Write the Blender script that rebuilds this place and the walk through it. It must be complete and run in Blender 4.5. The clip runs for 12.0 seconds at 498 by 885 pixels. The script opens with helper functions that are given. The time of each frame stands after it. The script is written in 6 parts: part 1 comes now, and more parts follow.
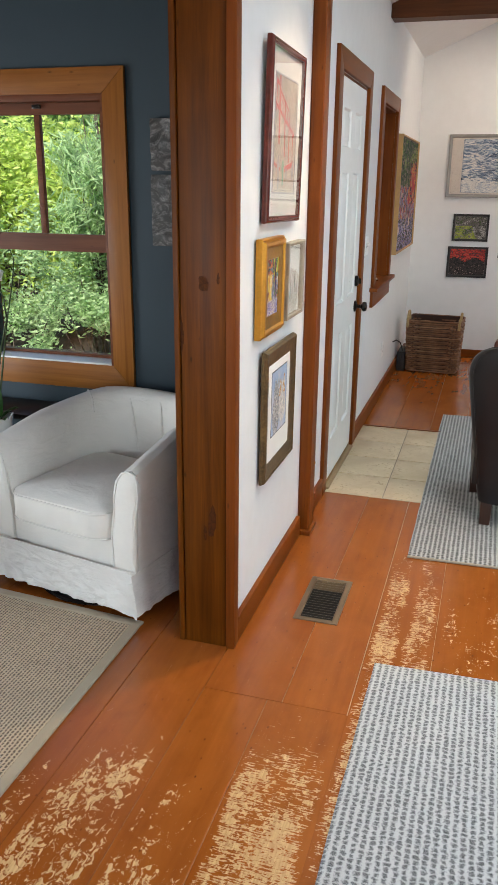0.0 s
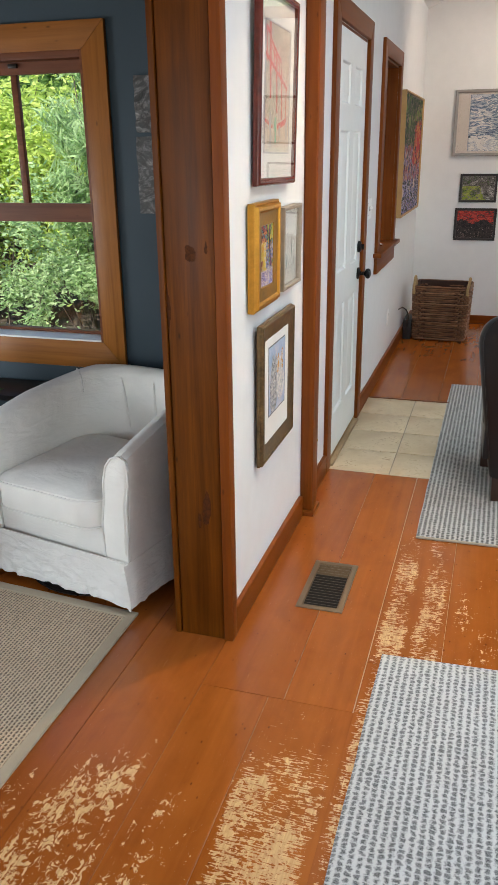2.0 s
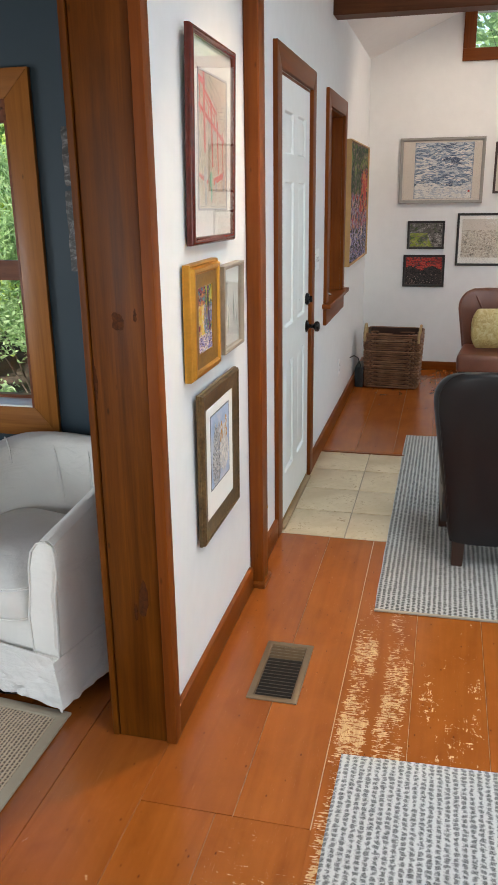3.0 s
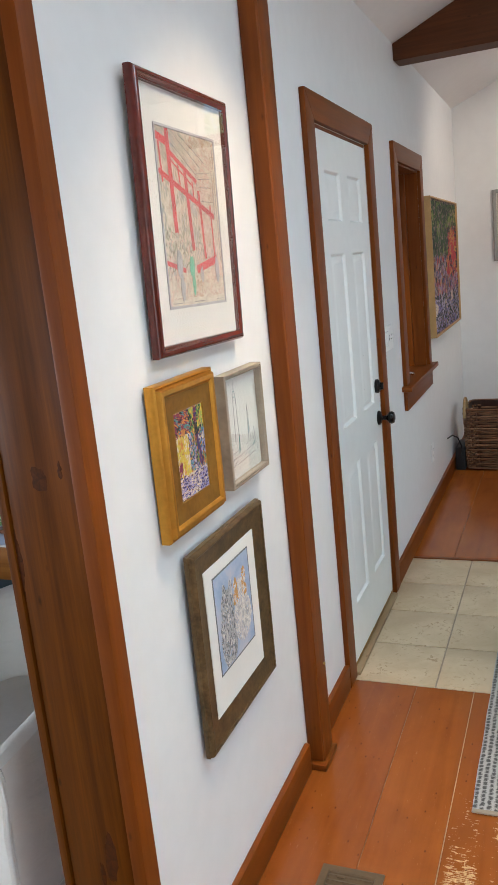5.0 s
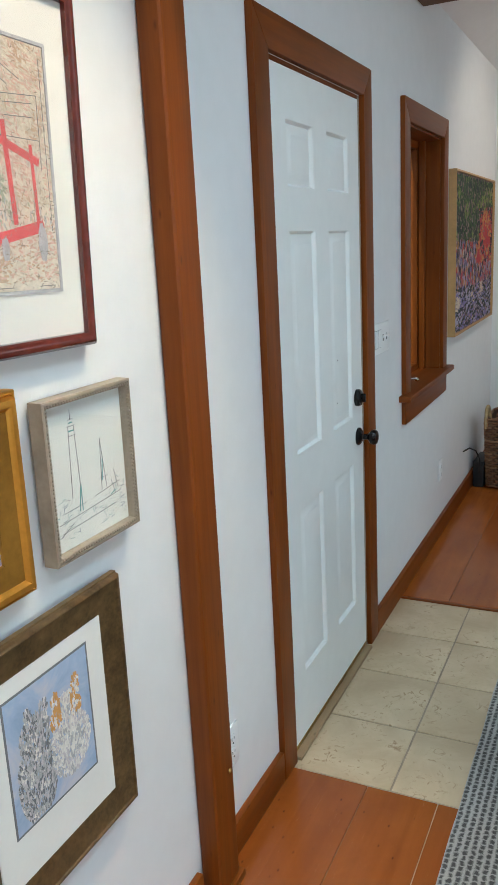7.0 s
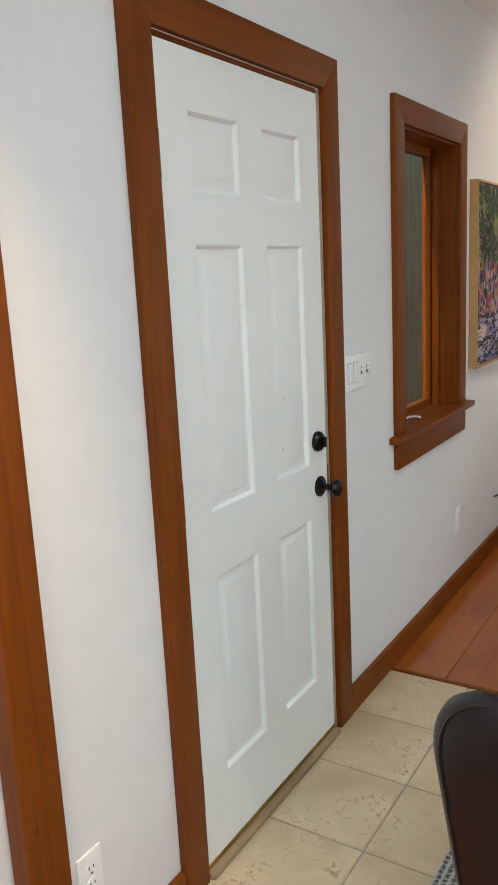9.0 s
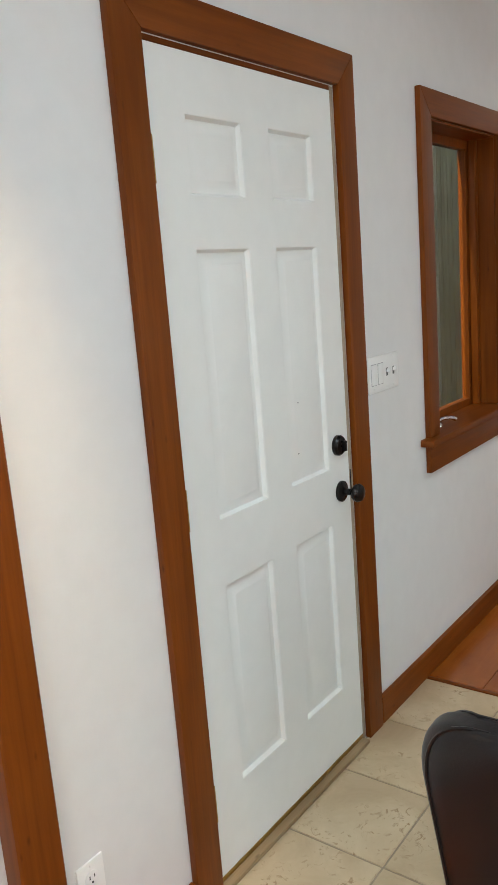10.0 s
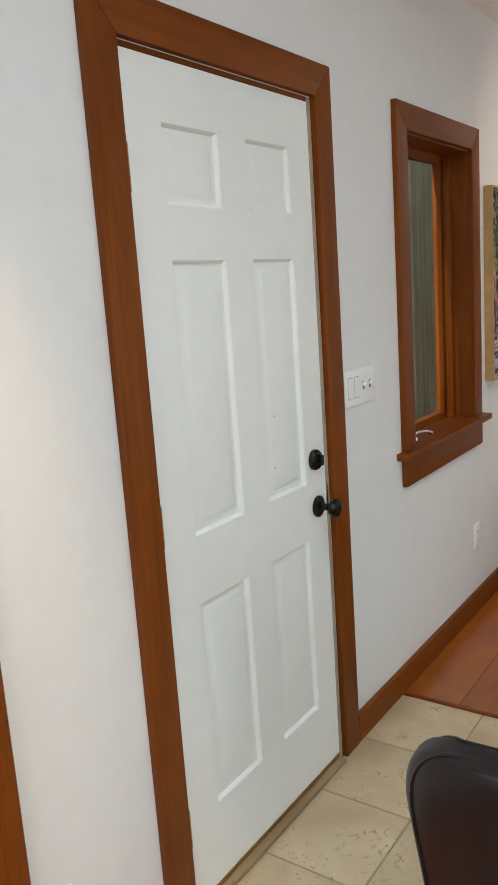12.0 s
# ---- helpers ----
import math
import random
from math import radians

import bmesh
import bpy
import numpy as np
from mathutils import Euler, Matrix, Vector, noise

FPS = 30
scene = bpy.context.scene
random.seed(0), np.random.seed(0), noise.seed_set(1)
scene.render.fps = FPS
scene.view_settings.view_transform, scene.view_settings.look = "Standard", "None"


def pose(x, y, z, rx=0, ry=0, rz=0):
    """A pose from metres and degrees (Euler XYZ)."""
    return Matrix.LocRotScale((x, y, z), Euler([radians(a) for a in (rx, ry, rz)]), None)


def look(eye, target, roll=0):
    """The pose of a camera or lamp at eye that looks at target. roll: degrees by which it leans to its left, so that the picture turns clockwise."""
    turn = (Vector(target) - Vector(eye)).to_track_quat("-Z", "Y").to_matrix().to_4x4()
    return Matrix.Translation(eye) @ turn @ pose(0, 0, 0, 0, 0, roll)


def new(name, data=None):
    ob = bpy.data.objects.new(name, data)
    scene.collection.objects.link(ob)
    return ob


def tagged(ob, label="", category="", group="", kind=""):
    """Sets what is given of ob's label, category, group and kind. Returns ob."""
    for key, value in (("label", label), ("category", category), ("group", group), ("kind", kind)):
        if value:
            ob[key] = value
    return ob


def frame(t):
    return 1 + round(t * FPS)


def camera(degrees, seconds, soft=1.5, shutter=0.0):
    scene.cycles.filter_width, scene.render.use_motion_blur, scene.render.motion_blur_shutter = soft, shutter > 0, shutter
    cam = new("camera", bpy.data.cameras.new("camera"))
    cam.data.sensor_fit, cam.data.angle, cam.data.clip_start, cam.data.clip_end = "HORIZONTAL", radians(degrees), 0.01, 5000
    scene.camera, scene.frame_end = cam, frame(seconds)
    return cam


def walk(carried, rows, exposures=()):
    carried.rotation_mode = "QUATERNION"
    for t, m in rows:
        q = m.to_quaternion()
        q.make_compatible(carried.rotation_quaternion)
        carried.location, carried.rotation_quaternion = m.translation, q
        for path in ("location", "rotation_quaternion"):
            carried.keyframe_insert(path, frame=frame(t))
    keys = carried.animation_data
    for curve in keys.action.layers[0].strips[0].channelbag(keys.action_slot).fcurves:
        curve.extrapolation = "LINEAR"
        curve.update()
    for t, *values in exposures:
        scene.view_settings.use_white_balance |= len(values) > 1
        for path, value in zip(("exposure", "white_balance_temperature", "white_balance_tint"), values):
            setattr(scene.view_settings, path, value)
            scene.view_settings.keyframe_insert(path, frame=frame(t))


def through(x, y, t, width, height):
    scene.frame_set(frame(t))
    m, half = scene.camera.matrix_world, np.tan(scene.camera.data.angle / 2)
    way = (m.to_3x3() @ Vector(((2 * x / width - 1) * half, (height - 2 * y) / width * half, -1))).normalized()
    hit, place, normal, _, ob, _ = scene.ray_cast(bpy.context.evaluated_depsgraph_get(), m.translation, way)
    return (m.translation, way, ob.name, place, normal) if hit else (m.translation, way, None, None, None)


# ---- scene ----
cam = camera(35.1, 12.0)
PATH = [
    (0, (0.755, -0.078, 1.554), (0.207, 1.741, 0.929), 0.6),
    (0.5, (0.733, -0.065, 1.544), (0.097, 1.71, 0.874), 0.2),
    (1, (0.74, -0.048, 1.54), (0.078, 1.708, 0.849), -0.2),
    (1.5, (0.754, -0.027, 1.541), (0.119, 1.735, 0.839), -0.5),
    (2, (0.742, 0.101, 1.536), (0.182, 1.89, 0.837), -0.7),
    (2.5, (0.7, 0.238, 1.542), (0.213, 2.06, 0.877), -0.8),
    (2.7, (0.702, 0.279, 1.554), (0.25, 2.118, 0.909), -0.7),
    (4.3, (0.83, 0.8, 1.6), (0.233, 2.657, 1.155), -4.1),
    (4.5, (0.802, 0.885, 1.6), (0.179, 2.735, 1.163), -4.5),
    (5, (0.798, 1.09, 1.592), (0.044, 2.892, 1.162), -5.9),
    (5.5, (0.84, 1.255, 1.59), (0.01, 3.02, 1.146), -6.3),
    (6, (0.817, 1.427, 1.567), (-0.045, 3.171, 1.103), -5.7),
    (6.5, (0.786, 1.633, 1.563), (-0.078, 3.372, 1.083), -4.4),
    (7, (0.876, 1.824, 1.573), (0.023, 3.567, 1.092), -3.0),
    (7.2, (0.918, 1.894, 1.575), (0.07, 3.642, 1.096), -2.5),
    (8.8, (1.06, 2.353, 1.53), (0.054, 4.031, 1.117), -2.7),
    (9, (1.1, 2.396, 1.537), (0.051, 4.047, 1.121), -2.9),
    (9.5, (1.186, 2.464, 1.53), (0.032, 4.045, 1.119), -3.7),
    (10, (1.203, 2.507, 1.535), (0.013, 4.063, 1.13), -4.5),
    (10.5, (1.175, 2.513, 1.533), (-0.016, 4.071, 1.142), -4.8),
    (11, (1.159, 2.513, 1.537), (-0.022, 4.079, 1.149), -4.7),
    (11.5, (1.158, 2.521, 1.534), (-0.006, 4.102, 1.152), -4.4),
    (12, (1.169, 2.533, 1.536), (0.036, 4.137, 1.154), -4.0),
]
walk(cam, [(t, look(eye, target, roll)) for t, eye, target, roll in PATH], [(0.0, 1.24, 6500, 10), (2.5, 1.22, 6500, 10), (4.5, 1.10, 6350, 10), (6.0, 0.95, 6000, 6), (7.0, 0.95, 5850, 3), (9.0, 1.14, 6750, 9), (12.0, 1.16, 6850, 10)])

# ---- light ----
world = bpy.data.worlds.new("sky")
scene.world = world
world.use_nodes = True
sky = world.node_tree.nodes.new("ShaderNodeTexSky")
sky.sky_type, sky.sun_disc, sky.sun_elevation, sky.sun_rotation = "NISHITA", False, radians(48), radians(187)
background = world.node_tree.nodes["Background"]
world.node_tree.links.new(sky.outputs[0], background.inputs[0])
background.inputs[1].default_value = 0.15


def lamp(name, kind, place, target, energy, colour, **more):
    data = bpy.data.lights.new(name, kind)
    data.energy, data.color = energy, colour
    if kind == "AREA":
        data.shape, data.size, data.size_y = "RECTANGLE", more["w"], more["h"]
    elif kind == "SPOT":
        data.spot_size, data.spot_blend, data.shadow_soft_size = radians(more["cone"]), 0.9, more["size"]
    elif kind == "SUN":
        data.angle = radians(more["angle"])
    else:
        data.shadow_soft_size = more["size"]
    ob = new(name, data)
    ob.matrix_world = look(place, target)
    return ob


DAY = (0.74, 0.89, 1.0)
lamp("sun", "SUN", (-1, -8, 9), (0, 0, 0), 4.6, (1.0, 0.94, 0.84), angle=0.6)
# daylight lamps: east windows inferred, south and blue-room windows added out of view
for y, power in ((0.4, 18), (3.3, 4), (6.2, 9)):
    lamp("unseen_window_light", "AREA", (5.20, y, 1.5), (1.2, y, 1.5), power, DAY, w=1.7, h=1.3)
lamp("unseen_window_light", "AREA", (2.5, -2.60, 1.5), (2.5, 0.2, 1.5), 9, DAY, w=2.1, h=1.3)
lamp("unseen_window_light", "AREA", (-3.74, 1.0, 0.95), (-1.2, 1.0, 0.60), 40, (0.88, 0.95, 1.0), w=1.45, h=1.15)
lamp("unseen_window_light", "AREA", (-1.6, -2.64, 0.95), (-1.6, 0.2, 0.70), 12, DAY, w=1.75, h=1.15)
# daylight through two roof lights: 3.5 inferred, 1.3 added to brighten the near floor
for y, power, tint in ((3.5, 30, (0.64, 0.86, 1.0)), (1.3, 50, (0.82, 0.92, 1.0))):
    lamp("assumed_roof_light", "AREA", (1.75, y, 3.43), (1.75 + 0.44, y, 2.43), power, tint, w=0.85, h=1.5)
# warm ceiling spots
lamp("ceiling_spot_light", "SPOT", (0.74, 3.12, 2.90), (0.0, 2.68, 0.30), 68, (1.0, 0.77, 0.52), cone=60, size=0.022)
lamp("ceiling_spot_light", "SPOT", (1.10, 6.55, 3.02), (0.55, 7.1, 1.4), 26, (1.0, 0.82, 0.66), cone=120, size=0.03)

# ---- materials ----
class Graph:
    """Short hand for a node material."""

    def __init__(self, name):
        self.m = bpy.data.materials.new(name)
        self.m.use_nodes = True
        self.t = self.m.node_tree
        self.b = self.t.nodes["Principled BSDF"]
        self.pos = self.n("ShaderNodeNewGeometry").outputs["Position"]

    def n(self, kind, *ins, **named):
        node = self.t.nodes.new(kind)
        for key, value in named.items():
            if key == "op":
                node.operation = value
        for i, value in enumerate(ins):
            if value is not None:
                self.put(node.inputs[i], value)
        return node

    def put(self, socket, value):
        if isinstance(value, bpy.types.NodeSocket):
            self.t.links.new(value, socket)
        else:
            socket.default_value = value

    def math(self, op, a, b=0.0, c=0.0):
        return self.n("ShaderNodeMath", a, b, c, op=op).outputs[0]

    def local(self):
        return self.n("ShaderNodeTexCoord").outputs["Object"]

    def scaled(self, v, s):
        return self.n("ShaderNodeVectorMath", v, s, op="MULTIPLY").outputs[0]

    def noise(self, v, scale, detail=3.0, rough=0.55, warp=0.0):
        k = self.n("ShaderNodeTexNoise")
        self.put(k.inputs["Vector"], v)
        k.inputs["Scale"].default_value = scale
        k.inputs["Detail"].default_value = detail
        k.inputs["Roughness"].default_value = rough
        k.inputs["Distortion"].default_value = warp
        return k.outputs[0]

    def ramp(self, v, stops):
        k = self.n("ShaderNodeValToRGB", v)
        while len(k.color_ramp.elements) < len(stops):
            k.color_ramp.elements.new(0.5)
        for e, (p, c) in zip(k.color_ramp.elements, stops):
            e.position, e.color = p, (*c, 1.0) if len(c) == 3 else c
        return k.outputs[0]

    def grey(self, v, a, b):
        k = self.n("ShaderNodeMapRange")
        self.put(k.inputs[0], v)
        k.inputs[1].default_value, k.inputs[2].default_value = a, b
        return k.outputs[0]

    def mix(self, f, a, b, kind="MIX"):
        k = self.t.nodes.new("ShaderNodeMix")
        k.data_type, k.blend_type = "RGBA", kind
        self.put(k.inputs[0], f)
        self.put(k.inputs[6], (*a, 1.0) if isinstance(a, tuple) else a)
        self.put(k.inputs[7], (*b, 1.0) if isinstance(b, tuple) else b)
        return k.outputs[2]

    def split(self, v):
        return self.n("ShaderNodeSeparateXYZ", v).outputs

    def random(self):
        return self.n("ShaderNodeObjectInfo").outputs["Random"]

    def bump(self, h, strength=0.3, distance=0.002):
        k = self.n("ShaderNodeBump")
        k.inputs["Strength"].default_value, k.inputs["Distance"].default_value = strength, distance
        self.put(k.inputs["Height"], h)
        self.t.links.new(k.outputs[0], self.b.inputs["Normal"])

    def out(self, colour=None, rough=0.5, metal=0.0, **more):
        if colour is not None:
            self.put(self.b.inputs["Base Color"], (*colour, 1.0) if isinstance(colour, tuple) else colour)
        self.put(self.b.inputs["Roughness"], rough)
        self.put(self.b.inputs["Metallic"], metal)
        for key, value in more.items():
            self.put(self.b.inputs[key.replace("_", " ")], value)
        return self.m


def shade(c, k):
    return tuple(min(1.0, v * k) for v in c)


def plain(name, colour, rough=0.5, metal=0.0, vary=0.12, scale=6.0, fine=90.0, bump=0.15, **more):
    """A surface of one colour with soft stains and a fine grain."""
    g = Graph(name)
    p = g.local()
    a, b = g.noise(p, scale, 4), g.noise(p, fine, 3)
    f = g.math("ADD", g.math("MULTIPLY", a, 0.65), g.math("MULTIPLY", b, 0.35))
    g.bump(b, bump, 0.0015)
    r = g.math("ADD", g.math("MULTIPLY", a, 0.16), rough - 0.08)
    return g.out(g.mix(g.grey(f, 0.3, 0.7), shade(colour, 1 - vary), shade(colour, 1 + vary)), r, metal, **more)


def wood(name, colour, dark, axis=2, rough=0.45, knots=0.5, scale=1.0, coat=0.0):
    """Stained board with grain along one axis, streaks and some knots."""
    g = Graph(name)
    p = g.pos
    s = [16.0 * scale] * 3
    s[axis] = 0.9 * scale
    q = g.scaled(p, tuple(s))
    grain = g.noise(q, 1.0, 5, 0.6, 1.2)
    s = [70.0 * scale] * 3
    s[axis] = 2.5 * scale
    fibre = g.noise(g.scaled(p, tuple(s)), 1.0, 4, 0.7)
    s = [4.0] * 3
    s[axis] = 1.5
    vor = g.n("ShaderNodeTexVoronoi", g.scaled(p, tuple(s)))
    knot = g.grey(g.math("ADD", vor.outputs["Distance"], g.math("MULTIPLY", grain, 0.06)), 0.13, 0.05)
    blot = g.noise(p, 2.2, 3)
    f = g.math("ADD", g.math("MULTIPLY", grain, 0.6), g.math("MULTIPLY", fibre, 0.4))
    c = g.mix(g.grey(f, 0.34, 0.68), dark, colour)
    c = g.mix(g.math("MULTIPLY", g.grey(blot, 0.42, 0.72), 0.45), c, shade(dark, 0.8))
    c = g.mix(g.math("MULTIPLY", knot, knots), c, shade(dark, 0.25))
    g.bump(f, 0.25, 0.001)
    return g.out(c, g.math("ADD", g.math("MULTIPLY", grain, 0.2), rough - 0.1), Coat_Weight=coat, Coat_Roughness=0.25, Specular_IOR_Level=0.2)


def cotton(name, colour, crease=0.5, rough=0.9):
    """Washed slipcover cotton: soft creases, weave and faint stains."""
    g = Graph(name)
    p = g.local()
    big, mid, fine = g.noise(p, 5.0, 3, 0.5, 1.2), g.noise(g.scaled(p, (9.0, 9.0, 26.0)), 1.0, 3, 0.5, 1.6), g.noise(p, 700.0, 2)
    fold = g.math("ADD", g.math("MULTIPLY", big, 1.6), g.math("ADD", g.math("MULTIPLY", mid, 1.0), g.math("MULTIPLY", fine, 0.05)))
    g.bump(fold, crease, 0.012)
    return g.out(g.mix(g.grey(big, 0.3, 0.7), shade(colour, 0.95), shade(colour, 1.04)), rough, Sheen_Weight=0.12)


def paint(name, colour, rough=0.6):
    """Rolled wall paint: faint mottling and orange-peel relief."""
    g = Graph(name)
    a, b, c = g.noise(g.pos, 0.9, 3), g.noise(g.pos, 220.0, 2), g.noise(g.pos, 14.0, 3)
    g.bump(g.math("ADD", b, g.math("MULTIPLY", c, 1.5)), 0.12, 0.001)
    f = g.math("ADD", g.math("MULTIPLY", a, 0.6), g.math("MULTIPLY", c, 0.4))
    return g.out(g.mix(g.grey(f, 0.3, 0.7), shade(colour, 0.95), shade(colour, 1.03)), rough)


def floor_paint():
    """Rust-brown satin-painted planks; where feet walk the paint is worn through to pale pine."""
    g = Graph("worn painted planks")
    p = g.pos
    x, y, z = g.split(p)
    rnd = g.random()
    shift = g.n("ShaderNodeCombineXYZ", 0.0, g.math("MULTIPLY", rnd, 19.0), 0.0).outputs[0]
    q = g.n("ShaderNodeVectorMath", p, shift, op="ADD").outputs[0]
    streak = g.noise(g.scaled(q, (26.0, 1.6, 1.0)), 1.0, 3, 0.5, 0.8)
    cloud = g.noise(g.scaled(q, (7.0, 4.0, 1.0)), 1.0, 4, 0.6, 0.6)
    flake = g.noise(g.scaled(p, (58.0, 46.0, 1.0)), 1.0, 5, 0.66, 1.0)
    patch = g.noise(g.scaled(q, (8.5, 4.0, 1.0)), 1.0, 3, 0.55, 0.4)
    along = g.noise(g.scaled(p, (150.0, 9.0, 1.0)), 1.0, 3, 0.55, 0.6)
    across = g.noise(g.scaled(p, (26.0, 190.0, 1.0)), 1.0, 3, 0.55, 0.5)
    chipped = heavy = None
    for x0, x1, y0, y1, k in ((0.208, 0.466, 0.2, 1.97, 0.80), (0.464, 0.60, 0.2, 2.30, 0.72), (-0.005, 0.208, 0.3, 1.75, 0.37),
                              (-0.265, -0.005, 0.3, 1.80, 0.44), (-0.503, -0.265, 0.3, 1.66, 0.40), (0.464, 0.572, 2.05, 3.22, 0.78), (0.578, 0.690, 2.05, 3.20, 0.78),
                              (0.69, 0.925, 2.10, 3.25, 0.22)):
        zone = g.math("MULTIPLY", g.grey(x, x0 - 0.004, x0 + 0.024), g.grey(x, x1 + 0.004, x1 - 0.024))
        zone = g.math("MULTIPLY", zone, g.math("MULTIPLY", g.grey(y, y0 - 0.12, y0 + 0.25), g.grey(y, y1 + 0.03, y1 - 0.38)))
        zone = g.math("MULTIPLY", zone, k)
        if k > 0.6:
            heavy = zone if heavy is None else g.math("MAXIMUM", heavy, zone)
        else:
            chipped = zone if chipped is None else g.math("MAXIMUM", chipped, zone)
    # paint chips: jagged flakes that gather in drifts along the grain
    chip = g.math("ADD", g.math("MULTIPLY", flake, 0.85), g.math("MULTIPLY", patch, 0.62))
    chip = g.math("ADD", chip, g.math("MULTIPLY", along, 0.18))
    chip = g.grey(g.math("ADD", chip, g.math("MULTIPLY", chipped, 0.62)), 1.10, 1.13)
    chip = g.math("MULTIPLY", chip, g.grey(chipped, 0.03, 0.12))
    # foot-worn boards: bare wood in short dashes between the saw marks that hold the paint
    rub = g.math("ADD", g.math("MULTIPLY", across, 0.80), g.math("MULTIPLY", flake, 0.66))
    rub = g.math("ADD", rub, g.math("MULTIPLY", patch, 0.66))
    rub = g.grey(g.math("ADD", rub, g.math("MULTIPLY", heavy, 0.34)), 1.315, 1.355)
    rub = g.math("MULTIPLY", rub, g.grey(heavy, 0.03, 0.12))
    bare = g.math("MAXIMUM", chip, g.math("MULTIPLY", rub, 0.94))
    tone = g.math("ADD", g.math("MULTIPLY", streak, 0.42), g.math("MULTIPLY", cloud, 0.58))
    c = g.mix(g.grey(tone, 0.24, 0.76), (0.225, 0.054, 0.007), (0.405, 0.118, 0.016))
    c = g.mix(g.math("MULTIPLY", rnd, 0.45), c, (0.23, 0.058, 0.013))
    vor = g.n("ShaderNodeTexVoronoi", g.scaled(p, (6.0, 3.0, 1.0)))
    c = g.mix(g.math("MULTIPLY", g.grey(vor.outputs["Distance"], 0.10, 0.03), 0.72), c, (0.05, 0.012, 0.005))
    scuff = g.grey(g.noise(g.scaled(p, (300.0, 24.0, 1.0)), 1.0, 2, 0.5, 1.5), 0.70, 0.76)
    c = g.mix(g.math("MULTIPLY", scuff, 0.35), c, (0.55, 0.27, 0.11))
    pale = g.mix(g.grey(along, 0.35, 0.65), (0.52, 0.29, 0.115), (0.70, 0.45, 0.21))
    pale = g.mix(g.math("MULTIPLY", g.grey(flake, 0.55, 0.4), 0.4), pale, (0.38, 0.16, 0.055))
    c = g.mix(bare, c, pale)
    g.bump(g.math("ADD", g.math("MULTIPLY", bare, -0.7), g.math("MULTIPLY", cloud, 0.25)), 0.30, 0.0012)
    r = g.math("ADD", g.math("MULTIPLY", bare, 0.32), g.math("ADD", 0.13, g.math("MULTIPLY", cloud, 0.18)))
    return g.out(c, r, Specular_IOR_Level=0.5)


def tile_clay():
    g = Graph("travertine tile")
    p = g.local()
    o = g.n("ShaderNodeVectorMath", p, g.n("ShaderNodeCombineXYZ", g.math("MULTIPLY", g.random(), 37.0), 0.0, 0.0).outputs[0], op="ADD").outputs[0]
    a, b, c = g.noise(o, 5.0, 5, 0.6, 0.8), g.noise(o, 26.0, 5, 0.65, 1.5), g.noise(o, 130.0, 2)
    col = g.mix(g.grey(a, 0.3, 0.7), (0.50, 0.37, 0.22), (0.66, 0.53, 0.35))
    vein = g.math("MULTIPLY", g.grey(b, 0.56, 0.66), g.grey(a, 0.42, 0.60))
    col = g.mix(g.math("MULTIPLY", vein, 0.8), col, (0.30, 0.165, 0.07))
    g.bump(g.math("ADD", g.math("MULTIPLY", vein, -0.8), g.math("MULTIPLY", c, 0.2)), 0.35, 0.0015)
    return g.out(col, g.math("ADD", 0.32, g.math("MULTIPLY", b, 0.2)))


def woven(name, light, dark, cell, blotch=0.3, rough=0.9, brick=False, fill=0.0, warp=1.0):
    """Chunky two-tone flat weave in rows, seen as short dark ticks in light yarn."""
    g = Graph(name)
    k = g.n("ShaderNodeTexNoise")
    g.put(k.inputs["Vector"], g.local())
    k.inputs["Scale"].default_value, k.inputs["Detail"].default_value = 75.0, 2.0
    off = g.n("ShaderNodeVectorMath", k.outputs[1], (0.5, 0.5, 0.5), op="SUBTRACT").outputs[0]
    bent = g.n("ShaderNodeVectorMath", g.local(), g.scaled(off, (cell[0] * 0.75 * warp, cell[1] * 0.9 * warp, 0.0)), op="ADD").outputs[0]
    x, y, z = g.split(bent)
    u, v = g.math("DIVIDE", x, cell[0]), g.math("DIVIDE", y, cell[1])
    row = g.math("FLOOR", u)
    fu = g.math("FRACT", u)
    fv = g.math("FRACT", g.math("ADD", v, g.math("MULTIPLY", row, 0.5) if brick else g.math("MULTIPLY", g.math("SINE", g.math("MULTIPLY", row, 12.9)), 43.7)))
    wob = g.math("ADD", g.math("MULTIPLY", g.noise(g.local(), 260.0, 3), 0.9), g.math("MULTIPLY", g.noise(g.local(), 60.0, 2), 0.5))
    a = g.grey(g.math("ADD", g.math("ABSOLUTE", g.math("SUBTRACT", fu, 0.5)), g.math("MULTIPLY", wob, 0.36)), 0.60 + fill, 0.36 + fill)
    b = g.grey(g.math("ADD", g.math("ABSOLUTE", g.math("SUBTRACT", fv, 0.5)), g.math("MULTIPLY", wob, 0.36)), 0.72 + fill, 0.48 + fill)
    tick = g.math("MULTIPLY", a, b)
    if not brick:
        fleck = g.grey(g.noise(g.local(), 330.0, 3, 0.6, 0.8), 0.40, 0.62)
        tick = g.math("MULTIPLY", tick, g.math("SUBTRACT", 1.0, g.math("MULTIPLY", fleck, 0.36)))
    big = g.noise(g.local(), 9.0, 3)
    fine = g.noise(g.local(), 420.0, 2)
    c = g.mix(tick, light, dark)
    c = g.mix(g.math("MULTIPLY", g.grey(big, 0.35, 0.7), blotch), c, shade(dark, 1.3))
    c = g.mix(g.math("MULTIPLY", fine, 0.35), c, shade(dark, 0.9))
    g.bump(g.math("ADD", g.math("MULTIPLY", tick, -1.0), g.math("MULTIPLY", fine, 0.5)), 0.8, 0.003)
    return g.out(c, rough, Sheen_Weight=0.2)


